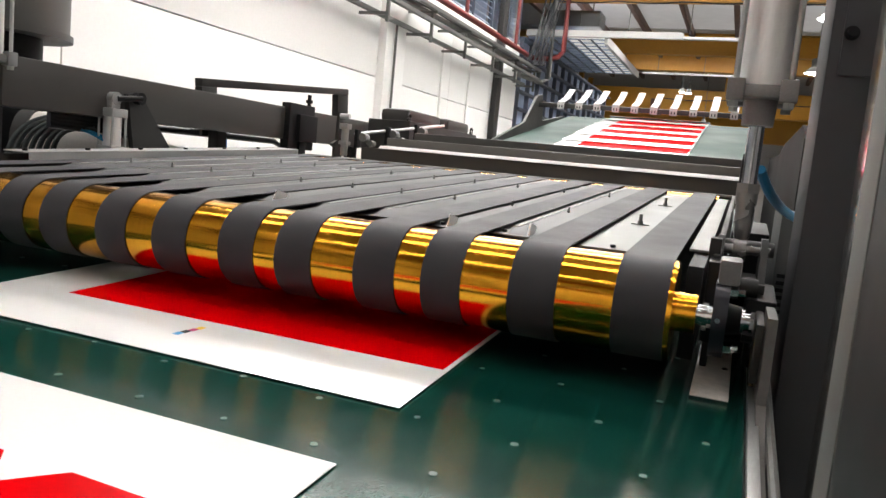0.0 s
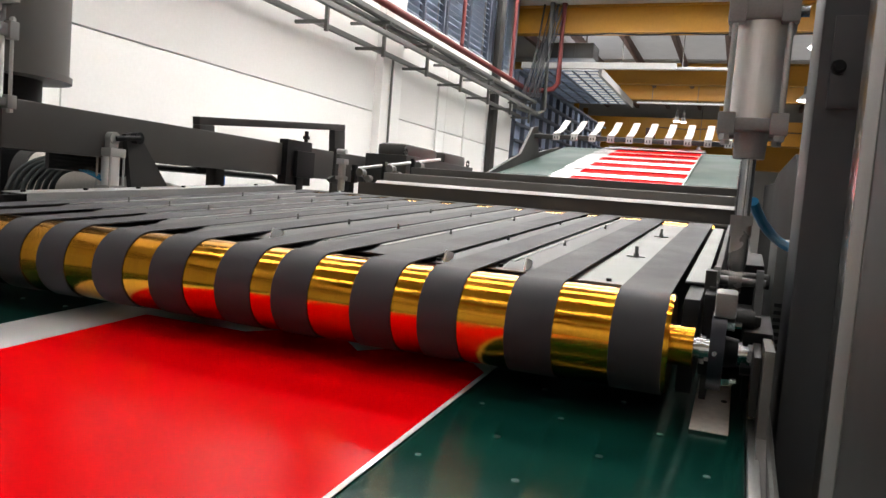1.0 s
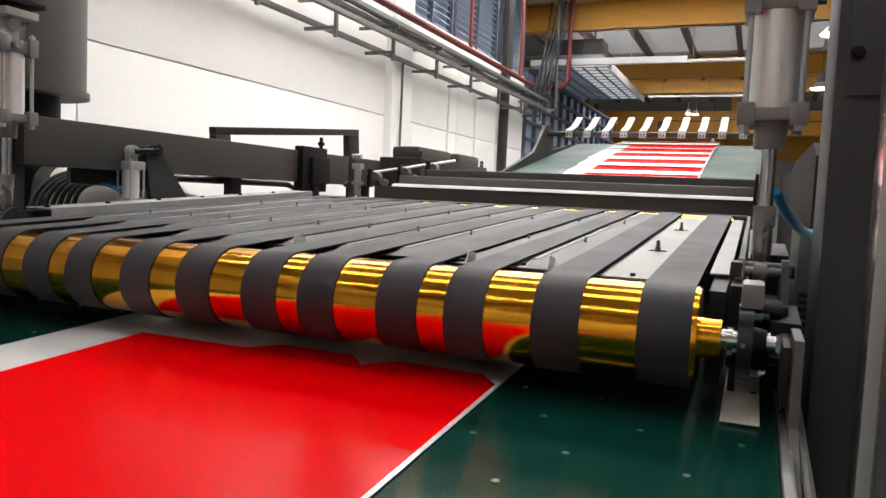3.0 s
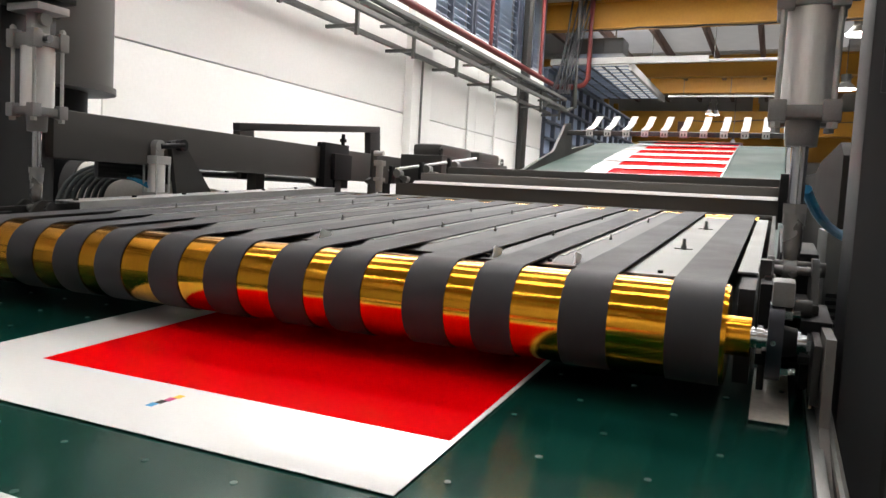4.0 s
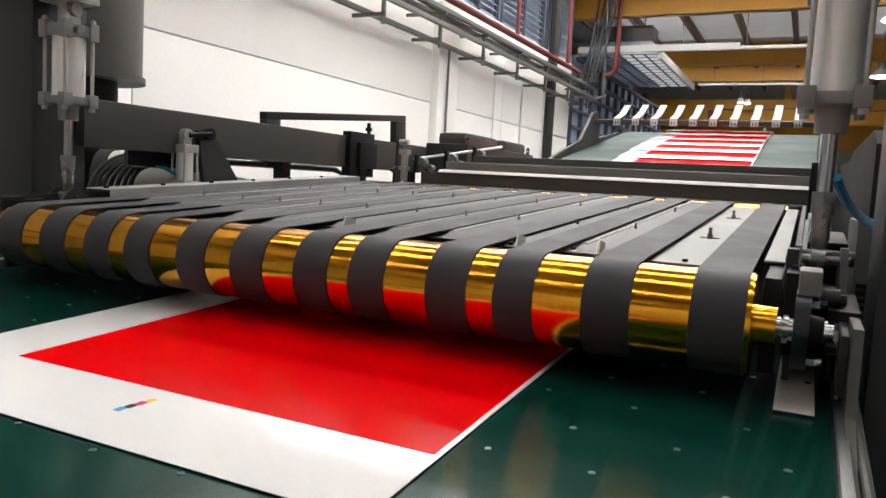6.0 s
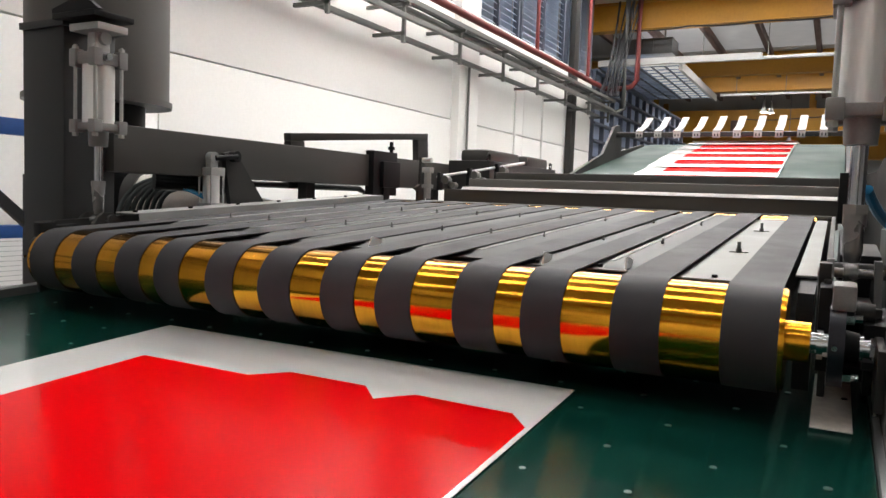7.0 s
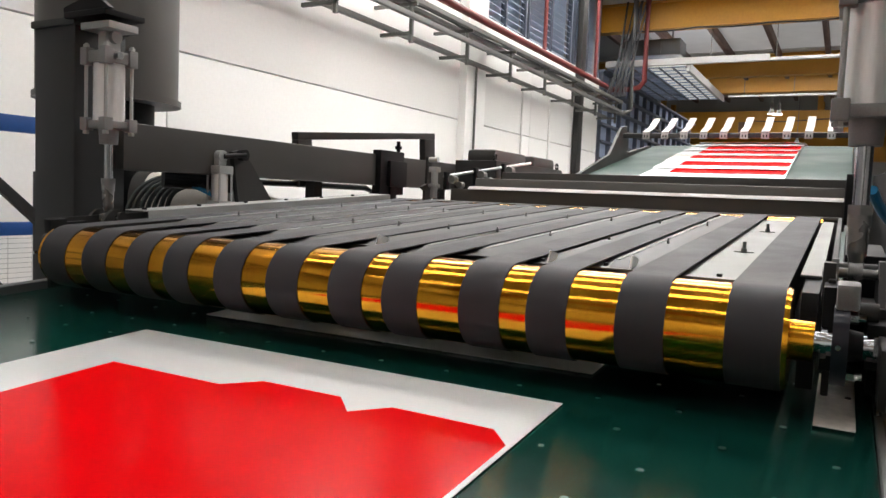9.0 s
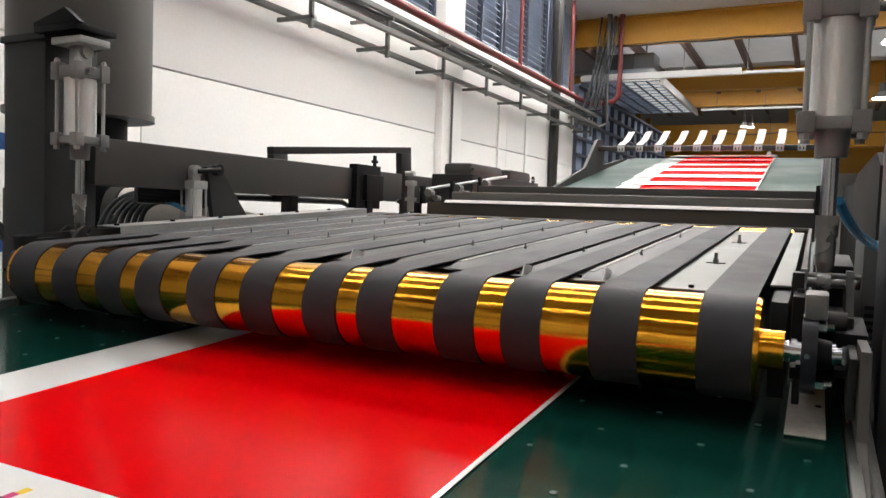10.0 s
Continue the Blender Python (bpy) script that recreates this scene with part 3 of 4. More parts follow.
# bearing at the roller's end
for sgn, x in ((1, 0.074), (-1, -2.205)):
    be = thing("flange_bearing", "dark flange bearing on the roller shaft", "bearing", TILT @ pose(x, YA, ZA))
    bm = B(); rod(bm, (-0.030, 0, 0), (-0.018, 0, 0), 0.020, 20); rod(bm, (-0.018, 0, 0), (-0.008, 0, 0), 0.030, 20); rod(bm, (-0.008, 0, 0), (0, 0, 0), 0.024, 20); part("collar", bm, M_CHROME, be)
    bm = B(); prism(bm, [(0.062 * math.cos(t) * (1 if abs(math.cos(t)) < .8 else 0.9), 0.075 * math.sin(t)) for t in (k * math.tau / 24 for k in range(24))], "x", 0.0, 0.026)
    bmesh.ops.bevel(bm, geom=[e for e in bm.edges if e.calc_face_angle(0) > 1], offset=0.004, segments=2, affect="EDGES"); housing = part("housing", bm, M_BEARING, be)
    bm = B(); rod(bm, (0.026, 0, 0), (0.05, 0, 0), 0.03, 20, 0.026); part("hub", bm, M_BLACK, be)
    bm = B(); rod(bm, (0.045, 0, 0), (0.056, 0, 0), 0.022, 20); rod(bm, (0.056, 0, 0), (0.066, 0, 0), 0.016, 20); rod(bm, (0.066, 0, 0), (0.074, 0, 0), 0.020, 6); part("shaft_end", bm, M_CHROME, be)
    for dy, dz in ((0, 0.052), (0, -0.056)):
        bm = B(); hexa(bm, (0.026, dy, dz), (0.04, dy, dz), 0.012); rod(bm, (0.04, dy, dz), (0.052, dy, dz), 0.007, 8); part("bolt", bm, M_CHROME, housing)
    bm = B(); rod(bm, (0.010, -0.064, 0.01), (0.010, -0.074, 0.01), 0.005, 8); part("grease_nipple", bm, M_CHROME, housing)
    bm = B(); box(bm, 0.002, 0.04, -0.03, 0.03, 0.068, 0.115, 0.006); part("block", bm, M_CAP if sgn > 0 else M_BLACK, be)
    bm = B(); box(bm, -0.02, 0.012, 0.03, 0.12, -0.06, 0.10, 0.004); part("bracket", bm, M_BLACK, be)
    bm = B(); rod(bm, (0.03, 0.10, 0.045), (0.075, 0.10, 0.045), 0.02, 16); part("spacer", bm, M_DARK, be)
bm = B(); box(bm, 0.13, 0.185, 0.10, 0.30, 0.10, 0.17, 0.004); box(bm, 0.14, 0.20, 0.22, 0.34, 0.0, 0.11, 0.004); box(bm, 0.10, 0.19, 0.25, 1.6, 0.02, 0.05, 0.004)
solid("adjuster_bracket", bm, M_BLACK, "black steel adjuster bracket beside the conveyor", "bracket", m=TILT)

# added thin plate, pale like the reflection seen in the glossy belt here
wp = thing("reflection_plate", "pale plate standing in for a bright reflection on the belt edge", "plate", TILT)
bm = B(); box(bm, 0.054, 0.122, -0.030, 0.34, 0.0005, 0.0030, 0.0008); part("plate", bm, M_REFLECT, wp)
for y in (0.17, 0.30):
    bm = B(); rod(bm, (0.110, y, 0.003), (0.110, y, 0.005), 0.006, 12); part("screw", bm, M_DARK, wp)
bm = B(); box(bm, 0.085, 0.165, 0.36, 0.62, 0.04, 0.27, 0.006); box(bm, 0.09, 0.15, 0.62, 1.9, 0.02, 0.20, 0.006)
solid("drive_housing", bm, M_BLACK, "black drive housing beside the deck", "housing", m=TILT)
lg = thing("louvred_box", "grey electrical box with vent slots", "box")
bm = B(); box(bm, 0.215, 0.32, 1.0, 1.5, -0.1, 0.33, 0.006); part("body", bm, M_DECK, lg)
for k in range(8):
    bm = B(); box(bm, 0.225, 0.31, 0.992, 1.0, -0.02 + k * 0.022, -0.008 + k * 0.022); part("vent_slat", bm, M_BLACK, lg)

# ---- pneumatic cylinders ----
def cylinder(x, y, z):
    """Tie-rod air cylinder with its rod pointing down; z is the underside of its lower cap."""
    c = thing("air_cylinder", "silver pneumatic tie rod cylinder with its rod down", "cylinder", pose(x, y, z), group="air cylinders")
    h = 0.225
    for z0, z1, nm in ((0.0, 0.045, "end_cap"), (h, h + 0.06, "end_cap")):
        bm = B(); box(bm, -0.058, 0.058, -0.058, 0.058, z0 + 0.008, z1 - 0.01, 0.006)
        for sx in (-1, 1):
            for sy in (-1, 1):
                box(bm, sx * 0.050 - 0.017, sx * 0.050 + 0.017, sy * 0.050 - 0.017, sy * 0.050 + 0.017, z0, z1, 0.004)
        part(nm, bm, M_CAP, c)
    bm = B(); rod(bm, (0, 0, 0.035), (0, 0, h + 0.01), 0.052, 48); part("barrel", bm, M_BARREL, c)
    for sx in (-1, 1):
        for sy in (-1, 1):
            bm = B(); rod(bm, (sx * 0.052, sy * 0.052, -0.012), (sx * 0.052, sy * 0.052, h + 0.075), 0.006, 12); hexa(bm, (sx * 0.052, sy * 0.052, -0.012), (sx * 0.052, sy * 0.052, 0.0), 0.011)
            hexa(bm, (sx * 0.052, sy * 0.052, h + 0.06), (sx * 0.052, sy * 0.052, h + 0.07), 0.011)
            part("tie_rod", bm, M_STEEL, c)
    bm = B(); rod(bm, (0, 0, -0.045), (0, 0, 0.012), 0.031, 32, 0.034); part("nose", bm, M_CAP, c)
    bm = B(); rod(bm, (0, 0, -0.20), (0, 0, -0.04), 0.016, 24); part("rod", bm, M_CHROME, c)
    bm = B(); rod(bm, (0, 0, -0.185), (0, 0, -0.165), 0.026, 6); rod(bm, (0, 0, -0.21), (0, 0, -0.185), 0.022, 16); part("lock_nut", bm, M_ROD, c)
    bm = B(); rod(bm, (0, 0, -0.262), (0, 0, -0.205), 0.019, 20); rod(bm, (0, 0, -0.296), (0, 0, -0.262), 0.013, 20, 0.019); rod(bm, (-0.013, 0, -0.305), (0.013, 0, -0.305), 0.026, 24); part("rod_eye", bm, M_ROD, c)
    bm = B(); rod(bm, (-0.06, 0, -0.305), (0.06, 0, -0.305), 0.011, 12); part("pin", bm, M_ROD, c)
    bm = B(); rod(bm, (0.055, -0.02, h + 0.03), (0.085, -0.02, h + 0.03), 0.012, 12); part("port_fitting", bm, M_CHROME, c)
    bm = B(); rod(bm, (-0.02, 0, h + 0.05), (0.02, 0, h + 0.05), 0.02, 8); box(bm, -0.022, 0.022, -0.03, 0.03, h + 0.05, h + 0.12, 0.006); rod(bm, (0.022, 0, h + 0.10), (0.04, 0, h + 0.10), 0.022, 20); part("clevis", bm, M_ALU, c)
    bm = B(); box(bm, -0.075, 0.075, -0.06, 0.06, h + 0.12, h + 0.145, 0.004); part("mount_plate", bm, M_ALU, c)
    return c


CYL_Y = 0.25
cyl = cylinder(0.106, CYL_Y, 0.563)
copy_thing(cyl, pose(-2.222, CYL_Y, 0.560))
for x in (0.112, -2.222):
    bm = B()
    for dx in (-0.05, 0.035):
        prism(bm, [(0.16, 0.20), (0.36, 0.20), (0.36, 0.215), (0.29, 0.27), (0.275, 0.285), (0.235, 0.285), (0.215, 0.27)], "x", x + dx, x + dx + 0.014)
    box(bm, x - 0.05, x + 0.05, 0.14, 0.40, 0.18, 0.20, 0.003)
    rod(bm, (x - 0.062, 0.262, 0.262), (x + 0.062, 0.262, 0.262), 0.016, 16)
    solid("clevis_bracket", bm, M_DARK, "grey clevis bracket holding the cylinder rod", "bracket", m=pose(0, 0, 0.0))

# machine columns with cylinder hangers
cl = thing("machine_column", "dark grey square machine column beside the rollers", "column", group="machine columns")
bm = B(); box(bm, -2.57, -2.34, 0.20, 0.41, FLOOR_Z, 0.945, 0.008); part("post", bm, M_POST, cl)
bm = B(); box(bm, -2.58, -2.33, 0.19, 0.42, 0.93, 0.955, 0.004); part("cap", bm, M_POST, cl)
bm = B(); box(bm, -2.36, -2.14, 0.17, 0.33, 0.945, 0.965, 0.003); prism(bm, [(-2.36, 0.965), (-2.12, 0.965), (-2.2, 1.02), (-2.36, 0.98)], "y", 0.17, 0.19); part("hanger", bm, M_BLACK, cl)
cr = thing("machine_column", "tall dark grey machine column with a socket bolt", "column", group="machine columns")
bm = B(); box(bm, 0.214, 0.36, 0.20, 0.46, FLOOR_Z, 2.4, 0.008); part("post", bm, M_SLATE, cr)
bm = B(); box(bm, 0.236, 0.33, 0.192, 0.1995, 0.62, 0.80, 0.003); part("cover_plate", bm, M_SLATE, cr)
bm = B(); box(bm, 0.06, 0.213, 0.21, 0.35, 0.955, 0.985, 0.003); part("hanger", bm, M_BLACK, cr)
bm = B(); rod(bm, (0.250, 0.172, 0.70), (0.250, 0.192, 0.70), 0.0085, 20); rod(bm, (0.250, 0.187, 0.70), (0.250, 0.192, 0.70), 0.014, 20); part("socket_bolt", bm, M_BLACK, cr)
cov = thing("cover_panel", "glossy grey metal cover panel beside the conveyor", "panel")
bm = B(); box(bm, 0.250, 0.262, -0.31, -0.16, FLOOR_Z, 1.7, 0.003); part("polished_sheet", bm, M_POLISH, cov, "polished metal sheet")
bm = B(); box(bm, 0.243, 0.27, -0.345, -0.31, FLOOR_Z, 1.7, 0.004); part("inner_frame", bm, M_STEEL, cov)
bm = B(); box(bm, 0.236, 0.27, -0.465, -0.349, FLOOR_Z, 1.7, 0.005); part("door_frame", bm, M_PLATE, cov)
bm = B(); box(bm, 0.246, 0.27, -0.49, -0.468, FLOOR_Z, 1.7); part("seal", bm, M_BLACK, cov, "black rubber seal")
bm = B(); box(bm, 0.234, 0.27, -1.0, -0.494, FLOOR_Z, 1.7, 0.005); part("outer_panel", bm, M_POST, cov)

# ---- side beam and its gear ----
sb = thing("side_beam", "dark grey box beam along the machine side", "beam")
bm = B(); box(bm, -2.12, -1.98, 0.12, 2.5, 0.425, 0.578, 0.006); part("beam", bm, M_BEAM, sb)
bm = B(); box(bm, -2.0, -1.95, 1.58, 1.80, 0.38, 0.60, 0.005); box(bm, -1.96, -1.93, 1.64, 1.80, 0.42, 0.55, 0.005); box(bm, -1.97, -1.94, 1.66, 1.72, 0.30, 0.42, 0.004); block = part("block", bm, M_BLACK, sb)
bm = B(); rod(bm, (-1.97, 1.77, 0.6), (-1.97, 1.77, 0.655), 0.010, 10); rod(bm, (-1.97, 1.77, 0.615), (-1.97, 1.77, 0.63), 0.018, 10); part("stud", bm, M_BLACK, block)
bm = B(); box(bm, -2.11, -2.06, 1.2, 1.26, -0.94, 0.425); part("leg", bm, M_DARK, sb)
bm = B(); box(bm, -2.11, -2.06, 2.4, 2.46, -0.94, 0.425); part("leg", bm, M_DARK, sb)
hf = thing("roll_bar", "dark square tube frame standing on the side beam", "frame")
bm = B(); box(bm, -2.16, -2.12, 1.15, 2.42, 0.665, 0.70, 0.004, m=None); part("bar", bm, M_DARK, hf)
bm = B(); box(bm, -2.16, -2.12, 1.15, 1.25, 0.45, 0.665, 0.004); part("post", bm, M_DARK, hf)
bm = B(); box(bm, -2.16, -2.12, 2.30, 2.42, 0.45, 0.665, 0.004); part("post", bm, M_DARK, hf)
hf.matrix_basis = Matrix.Translation((0, 1.15, 0.645)) @ Matrix.Rotation(math.atan(0.09), 4, "X") @ Matrix.Translation((0, -1.15, -0.70))

PUSH = Matrix.Translation((0.077, -1.506, 0.378)) @ Matrix.Scale(1.155, 4) @ Matrix.Translation((-0.077, 1.506, -0.378))
sb.matrix_basis = PUSH
hf.matrix_basis = PUSH @ hf.matrix_basis
sv = thing("small_air_cylinder", "small silver air cylinder on a dark plate", "cylinder")
bm = B(); rod(bm, (-1.97, 0.53, 0.31), (-1.97, 0.53, 0.44), 0.030, 24); part("barrel", bm, M_BARREL, sv)
for z in (0.30, 0.43):
    bm = B(); box(bm, -2.005, -1.935, 0.495, 0.565, z, z + 0.03, 0.004); part("end_cap", bm, M_ALU, sv)
for sx in (-1, 1):
    for sy in (-1, 1):
        bm = B(); rod(bm, (-1.97 + sx * 0.03, 0.53 + sy * 0.03, 0.3), (-1.97 + sx * 0.03, 0.53 + sy * 0.03, 0.46), 0.004, 8)
        part("tie_rod", bm, M_STEEL, sv)
bm = B(); box(bm, -1.985, -1.955, 0.51, 0.55, 0.46, 0.505, 0.006); rod(bm, (-1.988, 0.53, 0.495), (-1.952, 0.53, 0.495), 0.022, 20); part("clevis", bm, M_ALU, sv)
bm = B(); rod(bm, (-1.952, 0.53, 0.495), (-1.93, 0.62, 0.505), 0.010, 12); part("pin", bm, M_BLACK, sv)
bm = B(); prism(bm, [(0.58, 0.515), (0.62, 0.525), (0.66, 0.50), (0.83, 0.30), (0.62, 0.30)], "x", -1.975, -1.955); part("plate", bm, M_DARK, sv)
bm = B(); rod(bm, (-1.955, 0.62, 0.505), (-1.93, 0.62, 0.505), 0.022, 16); part("pivot", bm, M_BLACK, sv)

sv.matrix_basis = PUSH
mo = thing("vacuum_motor", "beige motor housing behind the deck", "motor")
bm = B(); rod(bm, (-2.82, 0.945, 0.30), (-2.44, 1.15, 0.29), 0.138, 32, 0.128); part("housing", bm, M_BEIGE, mo)
bm = B(); rod(bm, (-2.87, 0.92, 0.30), (-2.82, 0.945, 0.30), 0.144, 32); part("end_bell", bm, M_DARK, mo)
du = thing("duct_cover", "grey sloped duct cover behind the deck", "duct")
bm = B(); prism(bm, [(1.15, 0.16), (1.15, 0.33), (1.22, 0.365), (1.65, 0.30), (1.75, 0.16)], "x", -2.75, -2.45); part("cover", bm, M_BEIGE, du)
for k in range(7):
    bm = B(); tube(bm, arc((-2.675 + 0.030 * k, 0.68 + 0.012 * k, 0.22), (-2.665 + 0.032 * k, 0.70, 0.44 - 0.006 * k), (-2.46 + 0.012 * k, 0.86, 0.425 - 0.008 * k), 14), 0.0105, 10)
    solid("air_hose", bm, M_HOSE2, "grey glossy air hose bending under the beam", "hose", group="air hoses")
for k in range(4):
    bm = B(); tube(bm, [(-2.42, 0.66, 0.425 - 0.014 * k), (-2.41, 0.85, 0.42 - 0.014 * k), (-2.41, 1.0, 0.428 - 0.014 * k), (-2.44, 1.15, 0.40 - 0.03 * k)], 0.013, 8)
    solid("air_hose", bm, M_HOSE, "black air hose running under the beam", "hose", group="air hoses")
for k in range(3):
    bm = B(); tube(bm, arc((-2.36, 0.76 + 0.018 * k, 0.375), (-2.30, 0.80 + 0.018 * k, 0.36), (-2.25, 0.90 + 0.022 * k, 0.27)), 0.0045, 6)
    solid("blue_hose", bm, M_BLUEHOSE, "thin blue air hose", "hose", group="blue hoses")
bm = B(); tube(bm, arc((0.125, 0.27, 0.43), (0.16, 0.40, 0.35), (0.235, 0.60, 0.325)), 0.011, 10)
solid("blue_hose", bm, M_BLUEHOSE, "blue air hose beside the cylinder rod", "hose")
pi = thing("bent_pipe", "black bent pipe under the side beam", "pipe")
bm = B(); tube(bm, [(-2.5, 1.3, 0.415), (-2.5, 2.25, 0.415), (-2.5, 2.33, 0.39), (-2.5, 2.35, 0.1)], 0.018, 10); part("pipe", bm, M_HOSE, pi)

# ---- cross beam at the end of the deck ----
cb = thing("cross_beam", "dark grey stepped cross beam with a bright strip", "beam")
bm = B(); box(bm, -1.86, 0.085, 2.16, 2.26, 0.30, 0.428, 0.004); part("front_bar", bm, M_BEAM, cb)
# white colour and tilted face stand in for the polished strip's reflection
bm = B(); prism(bm, [(2.150, 0.429), (2.26, 0.429), (2.26, 0.447), (2.170, 0.444)], "x", -1.75, 0.075); part("strip", bm, M_CLIP, cb, "metal strip coloured white for its bright reflection")
bm = B(); box(bm, -1.76, 0.075, 2.262, 2.40, 0.40, 0.492, 0.006); part("middle_bar", bm, M_BAR, cb)
bm = B(); box(bm, -1.66, 0.09, 2.40, 2.52, 0.42, 0.535, 0.006); part("rear_bar", bm, M_BEAM, cb)
bm = B(); box(bm, 0.078, 0.12, 2.14, 2.5, 0.33, 0.55, 0.004); part("end_plate", bm, M_BLACK, cb)
ll = thing("lever_linkage", "steel levers and links beside the cross beam", "linkage")
bm = B(); rod(bm, (-1.95, 2.13, 0.37), (-1.95, 2.13, 0.53), 0.020, 14); box(bm, -1.975, -1.925, 2.105, 2.155, 0.43, 0.45, 0.003); box(bm, -1.975, -1.925, 2.105, 2.155, 0.515, 0.545, 0.003); part("cylinder", bm, M_ALU, ll)
bm = B(); prism(bm, [(2.09, 0.34), (2.17, 0.34), (2.17, 0.52), (2.145, 0.60), (2.115, 0.60), (2.11, 0.45), (2.06, 0.43), (2.06, 0.42), (2.09, 0.41)], "x", -2.0, -1.985); part("arm", bm, M_DARK, ll)
bm = B(); rod(bm, (-2.0, 2.13, 0.585), (-1.93, 2.13, 0.585), 0.014, 12); part("pivot", bm, M_ALU, ll)
for k in range(3):
    x, y, z = -1.90 + k * 0.10, 2.20 + k * 0.17, 0.47 + k * 0.035
    bm = B(); rod(bm, (x - 0.03, y, z + 0.025), (x + 0.09, y + 0.17, z + 0.065), 0.008, 10); part("link", bm, M_STEEL, ll)
    bm = B(); rod(bm, (x + 0.01, y, z + 0.03), (x + 0.07, y + 0.02, z - 0.03), 0.014, 10); rod(bm, (x + 0.03, y - 0.02, z + 0.01), (x + 0.03, y + 0.03, z + 0.01), 0.022, 12); rod(bm, (x + 0.07, y + 0.0, z - 0.02), (x + 0.07, y + 0.04, z - 0.02), 0.018, 12); part("knuckle", bm, M_GALV, ll)
    bm = B(); box(bm, x - 0.02, x + 0.0, y - 0.02, y + 0.02, z - 0.05, z + 0.05, 0.003); part("bracket", bm, M_BLACK, ll)
gb = thing("gearbox_cabinet", "dark cabinet carrying two rounded motor covers", "cabinet")
bm = B(); box(bm, -2.28, -1.97, 3.0, 4.3, 0.40, 0.635, 0.008); part("body", bm, M_DARK, gb)
for y0, y1 in ((3.05, 3.6), (3.75, 4.2)):
    bm = B(); box(bm, -2.22, -2.0, y0, y1, 0.62, 0.715, 0.035); part("motor_cover", bm, M_BEAM, gb)
for y in (3.04, 4.25):
    bm = B(); tube(bm, [(-2.0, y + 0.025 * math.cos(t), 0.66 + 0.025 * math.sin(t)) for t in (radians(-90 + 36 * i) for i in range(10))], 0.007, 6); part("lifting_eye", bm, M_DARK, gb)
dr = thing("filter_drum", "large dark grey filter drum on a narrow neck", "drum")
bm = B(); rod(bm, (-3.27, 1.04, 0.80), (-3.27, 1.04, 2.6), 0.335, 64); part("shell", bm, M_DRUM, dr)
bm = B(); rod(bm, (-3.27, 1.04, 0.785), (-3.27, 1.04, 0.815), 0.35, 64); part("rim", bm, M_DRUM, dr)
bm = B(); rod(bm, (-3.27, 1.04, 0.42), (-3.27, 1.04, 0.79), 0.22, 40); part("neck", bm, M_BLACK, dr)
bm = B(); rod(bm, (-3.27, 1.04, FLOOR_Z), (-3.27, 1.04, 0.42), 0.34, 40); part("base", bm, M_BLACK, dr)
for a, b in (((-2.62, 0.3, 0.18), (-3.4, 0.1, 0.75)), ((-2.62, 0.28, -0.2), (-3.4, 0.1, 0.30))):
    bm = B(); rod(bm, a, b, 0.028, 4)
    solid("diagonal_brace", bm, M_BLACK, "black diagonal steel brace behind the machine", "brace", group="braces")

# ---- stacker ramp ----
RY, RZ, RS = 2.45, 0.147, 0.18
CREST = 8.1


def height(y):
    """The height of the sheets' way: table, ramp, then level beyond a rounded crest."""
    if y < RY:
        return 0.06 * y
    z = RZ + RS * (y - RY)
    over = y - (CREST - 0.4)
    return z if over < 0 else z - RS * (over * over / 1.6 if over < 0.8 else over - 0.4)


RL = (CREST - 0.4 - RY) / math.cos(math.atan(RS))
rc = thing("stacker_ramp", "inclined green belt conveyor with dark side plates", "conveyor", Matrix.Translation((0, RY, RZ)) @ Matrix.Rotation(math.atan(RS), 4, "X"))
for s0, s1, m in ((0.02, 2.81, M_GREEN3), (2.835, RL, M_GREEN2)):
    bm = B(); box(bm, -2.05, 0.12, s0, s1, -0.012, 0, 0.003); part("belt", bm, m, rc, "worn pale green belt")
bm = B(); box(bm, -2.04, 0.11, 0.05, RL - 0.02, -0.14, -0.014); part("bed", bm, M_DARK, rc)
oc = thing("outfeed_conveyor", "green belt conveyor bending level beyond the ramp", "conveyor")
ys = [CREST - 0.4 + 0.1 * i for i in range(10)] + [12.2]
bm = B(); prism(bm, [(y, height(y)) for y in ys] + [(y, height(y) - 0.012) for y in reversed(ys)], "x", -2.05, 0.12); part("belt", bm, M_GREEN2, oc, "worn pale green belt")
bm = B(); prism(bm, [(y, height(y) - 0.014) for y in ys] + [(y, height(y) - 0.14) for y in reversed(ys)], "x", -2.04, 0.11); part("bed", bm, M_DARK, oc)
for y in (8.4, 11.8):
    for x in (-1.95, 0.03):
        bm = B(); rod(bm, (x, y, FLOOR_Z), (x, y, height(y) - 0.1), 0.05, 8); part("leg", bm, M_DARK, oc)
for x in (-2.09, 0.125):
    bm = B(); prism(bm, [(0.1, -0.16), (0.1, 0.0), (2.6, 0.03), (3.6, 0.10), (4.05, 0.34), (4.25, 0.34), (4.3, 0.05), (RL, 0.02), (RL, -0.16)], "x", x, x + 0.03); part("side_plate", bm, M_DARK, rc)
CLIP_S = 4.12
bm = B(); box(bm, -2.08, 0.13, CLIP_S - 0.02, CLIP_S + 0.04, 0.22, 0.27, 0.004); part("clip_bar", bm, M_DARK, rc)
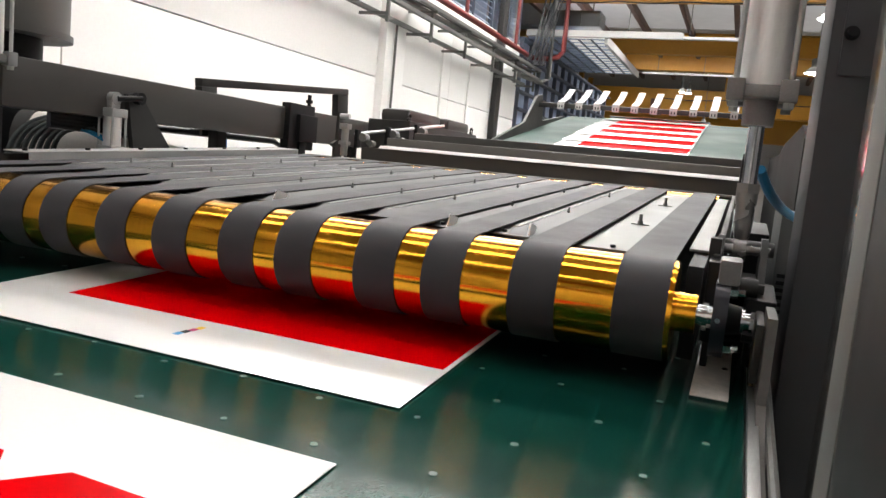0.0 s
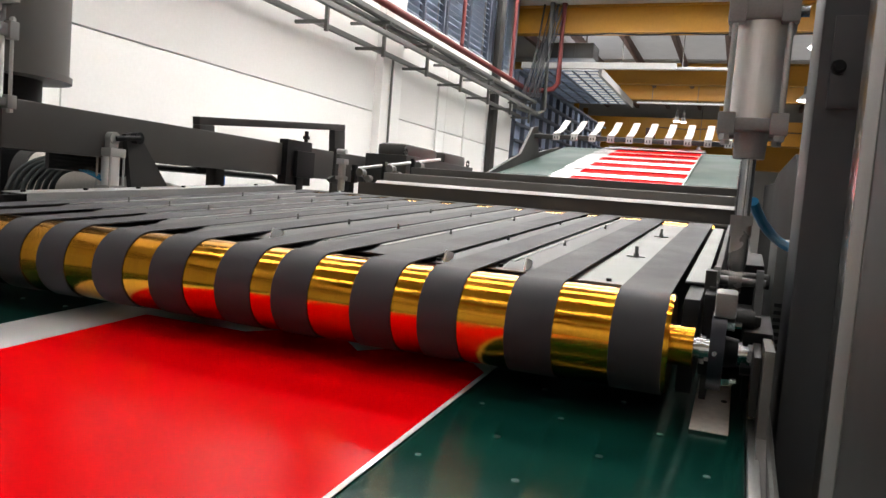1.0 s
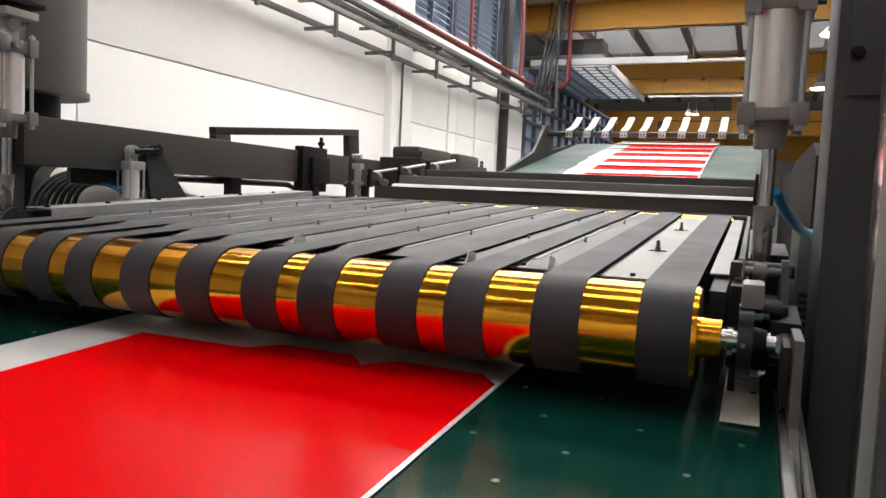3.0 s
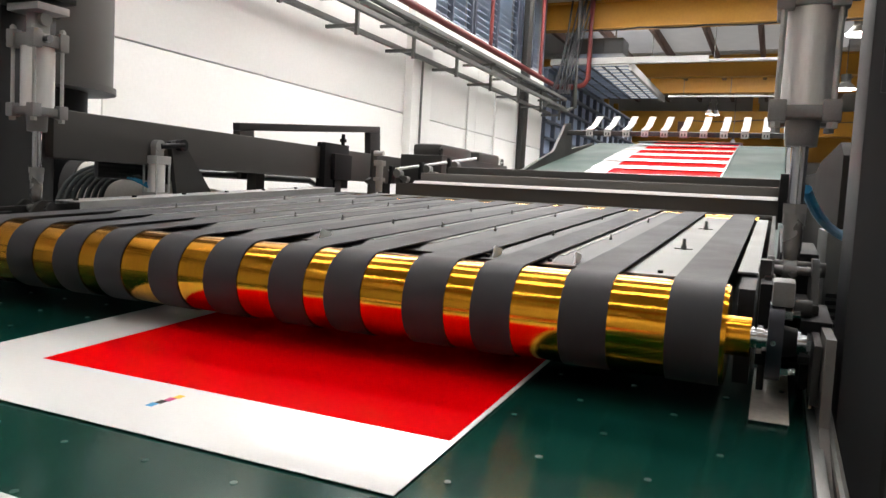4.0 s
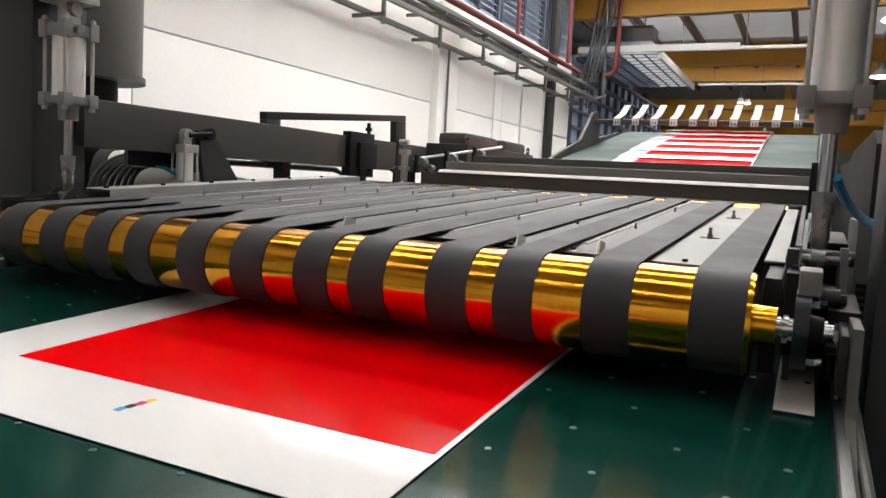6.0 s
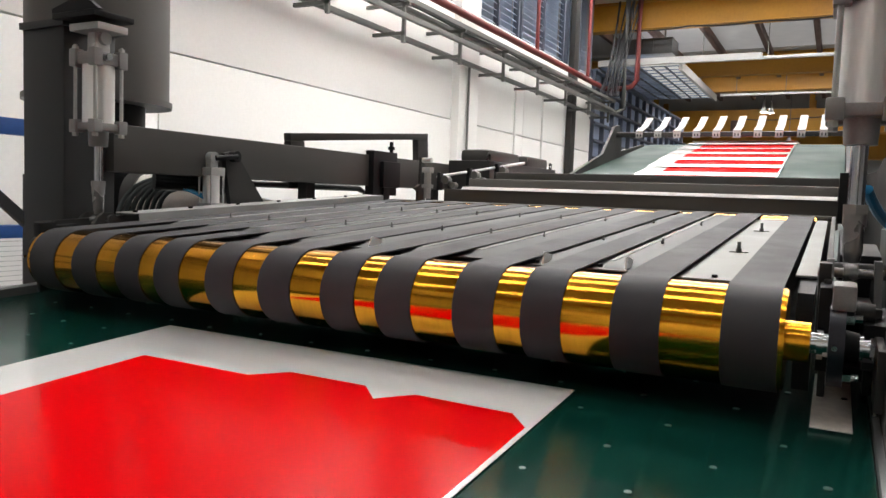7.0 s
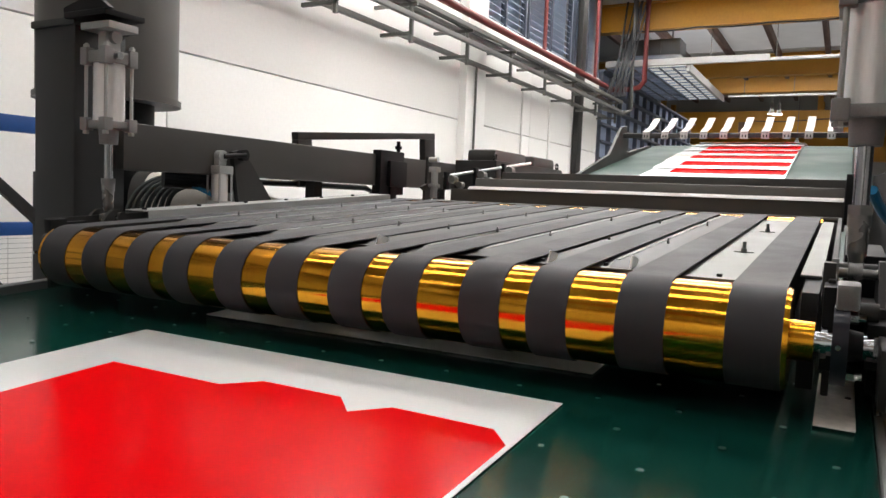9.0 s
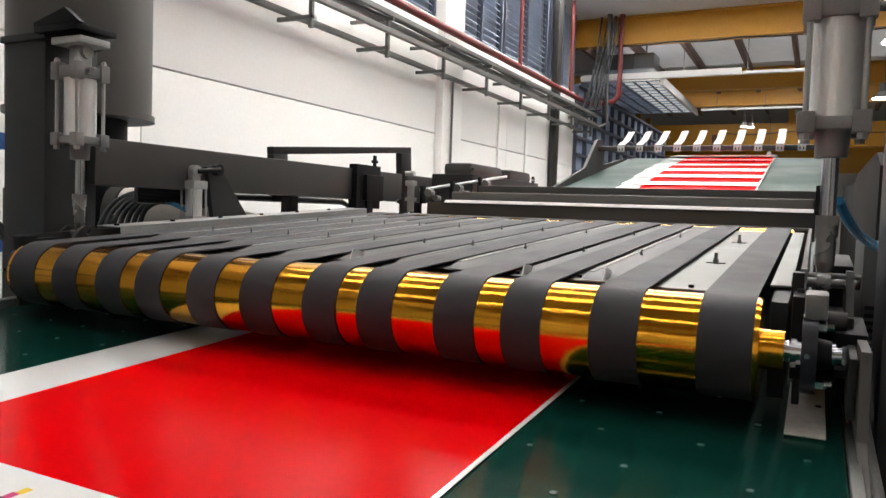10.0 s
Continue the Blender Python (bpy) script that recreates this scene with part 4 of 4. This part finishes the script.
for k in range(11):
    x = -1.81 + k * 0.193
    bm = B(); prism(bm, [(CLIP_S - 0.06, 0.215), (CLIP_S - 0.052, 0.215), (CLIP_S - 0.045, 0.28), (CLIP_S + 0.20, 0.305), (CLIP_S + 0.46, 0.385), (CLIP_S + 0.46, 0.395), (CLIP_S + 0.195, 0.315), (CLIP_S - 0.055, 0.29)], "x", x - 0.036, x + 0.036)
    clip = part("clip", bm, M_CLIP, rc, "white bent sheet guide")
    for dx in (-0.015, 0.015):
        bm = B(); box(bm, x + dx - 0.005, x + dx + 0.005, CLIP_S - 0.066, CLIP_S - 0.058, 0.232, 0.258); part("screw", bm, M_BLACK, clip)
bm = B(); rod(bm, (-2.0, 1.5, -1.5), (-2.0, 1.5, -0.1), 0.05, 8); part("leg", bm, M_DARK, rc)
bm = B(); rod(bm, (0.1, 1.5, -1.5), (0.1, 1.5, -0.1), 0.05, 8); part("leg", bm, M_DARK, rc)

# right hand machinery beyond the column
rm = thing("side_cabinet", "dark grey machine cabinet beside the ramp", "cabinet")
bm = B(); prism(bm, [(1.9, FLOOR_Z), (1.9, 0.62), (2.1, 0.69), (3.6, 0.70), (4.2, 0.66), (6.5, 0.74), (6.5, FLOOR_Z)], "x", 0.30, 0.75); part("body", bm, M_MATT, rm)
bm = B(); box(bm, 0.29, 0.30, 1.9, 6.5, -0.2, 0.0); part("trim", bm, M_DARK, rm)

# ---- printed sheets ----
SW, SL = 1.168, 1.775
def sheet():
    """A printed board; its own origin is the right hand corner of its leading edge."""
    s = thing("printed_sheet", "white cardboard sheet printed solid red with notched edge", "sheet", group="printed sheets")
    bm = B(); box(bm, -SW, 0, -SL, 0, 0, 0.0018, 0.0004); part("board", bm, M_WHITE, s)
    bm = B()
    top = [(-0.973, -0.249), (-0.649, -0.249), (-0.584, -0.187), (-0.388, -0.187), (-0.328, -0.249), (-0.268, -0.187), (-0.058, -0.192), (-0.010, -0.249)]
    prism(bm, [(-0.010, -SL + 0.212), *reversed(top), (-0.973, -SL + 0.212)], "z", 0.0018, 0.0021); part("red_print", bm, M_RED, s, "solid glossy red print area")
    for k, m in enumerate((M_CYAN, M_BLACK, M_MAGENTA, M_YINK)):
        bm = B(); box(bm, -0.560 + 0.004 * k, -0.545 + 0.004 * k, -SL + 0.10 + 0.018 * k, -SL + 0.118 + 0.018 * k, 0.0018, 0.0022); part("colour_mark", bm, m, s)
    return s


PERIOD, SPEED, T0 = 2.128, 0.94, 0.20
SPACING = 0.48
first = sheet()
sheets = [(0, first)]

# ---- motion ----
STARTS = {0: 0.192, 1: 2.305, 2: 4.44, 3: 6.59, 4: 8.71, 5: 10.84}


DRIFT_Y, DRIFT_X = (-0.7, -0.4, 0.0, 0.5, 1.0, 1.35, 1.6, 1.9, 3.0), (-0.357, -0.364, -0.376, -0.377, -0.376, -0.372, -0.377, -0.383, -0.368)


def sheet_pose(k, t):
    """Sheet k runs in on the table at belt speed, then joins the slow overlapped stream on the ramp, newest underneath."""
    lead = -0.4 + SPEED * (t - STARTS.get(k, T0 + PERIOD * k))
    tail = lead - SL
    slow = RY + 0.74 + SPACING * ((t - T0) / PERIOD - k - 3.15)
    if tail > 0.6:
        tail = max(0.6, min(tail, slow)) if slow > 0.6 else 0.6
    nose = tail + SL * 0.99
    on_ramp = min(1.0, max(0.0, (tail - 0.6) / 2.0))
    lift = on_ramp * 0.004 + 0.030 * max(0.0, 1 - ((tail + nose) / 2 - CREST) ** 2 / 5.0)
    a, b = height(tail) + lift + 0.0085 * on_ramp, height(nose) + lift
    side = float(np.interp(nose, DRIFT_Y, DRIFT_X))  # the sheets wander slightly across the belt
    return Matrix.Translation((side, nose, b)) @ Matrix.Rotation(math.atan2(b - a, nose - tail), 4, "X")


for k in range(-13, 6):
    if k:
        sheets.append((k, copy_thing(first, Matrix())))
TIMES = [i * 0.1 for i in range(101)]


def motions():
    for k, ob in sheets:
        walk(ob, [(t, sheet_pose(k, t)) for t in TIMES])
    pitch = 0.30 / SPEED
    rows, t = [], 0.0
    while t < 10.0:
        rows += [(t, Matrix()), (t + pitch - 0.034, Matrix.Translation((0, SPEED * (pitch - 0.034), 0)))]
        t += pitch
    walk(NUBS, [r for r in rows if r[0] < 10.0] + [(10.0, Matrix.Translation((0, SPEED * (10.0 % pitch), 0)))])
    for r in rollers:
        base = r.location.copy()
        walk(r, [(t, Matrix.Translation(base) @ Matrix.Rotation(SPEED * t / 0.1, 4, "X")) for t in TIMES])


motions()
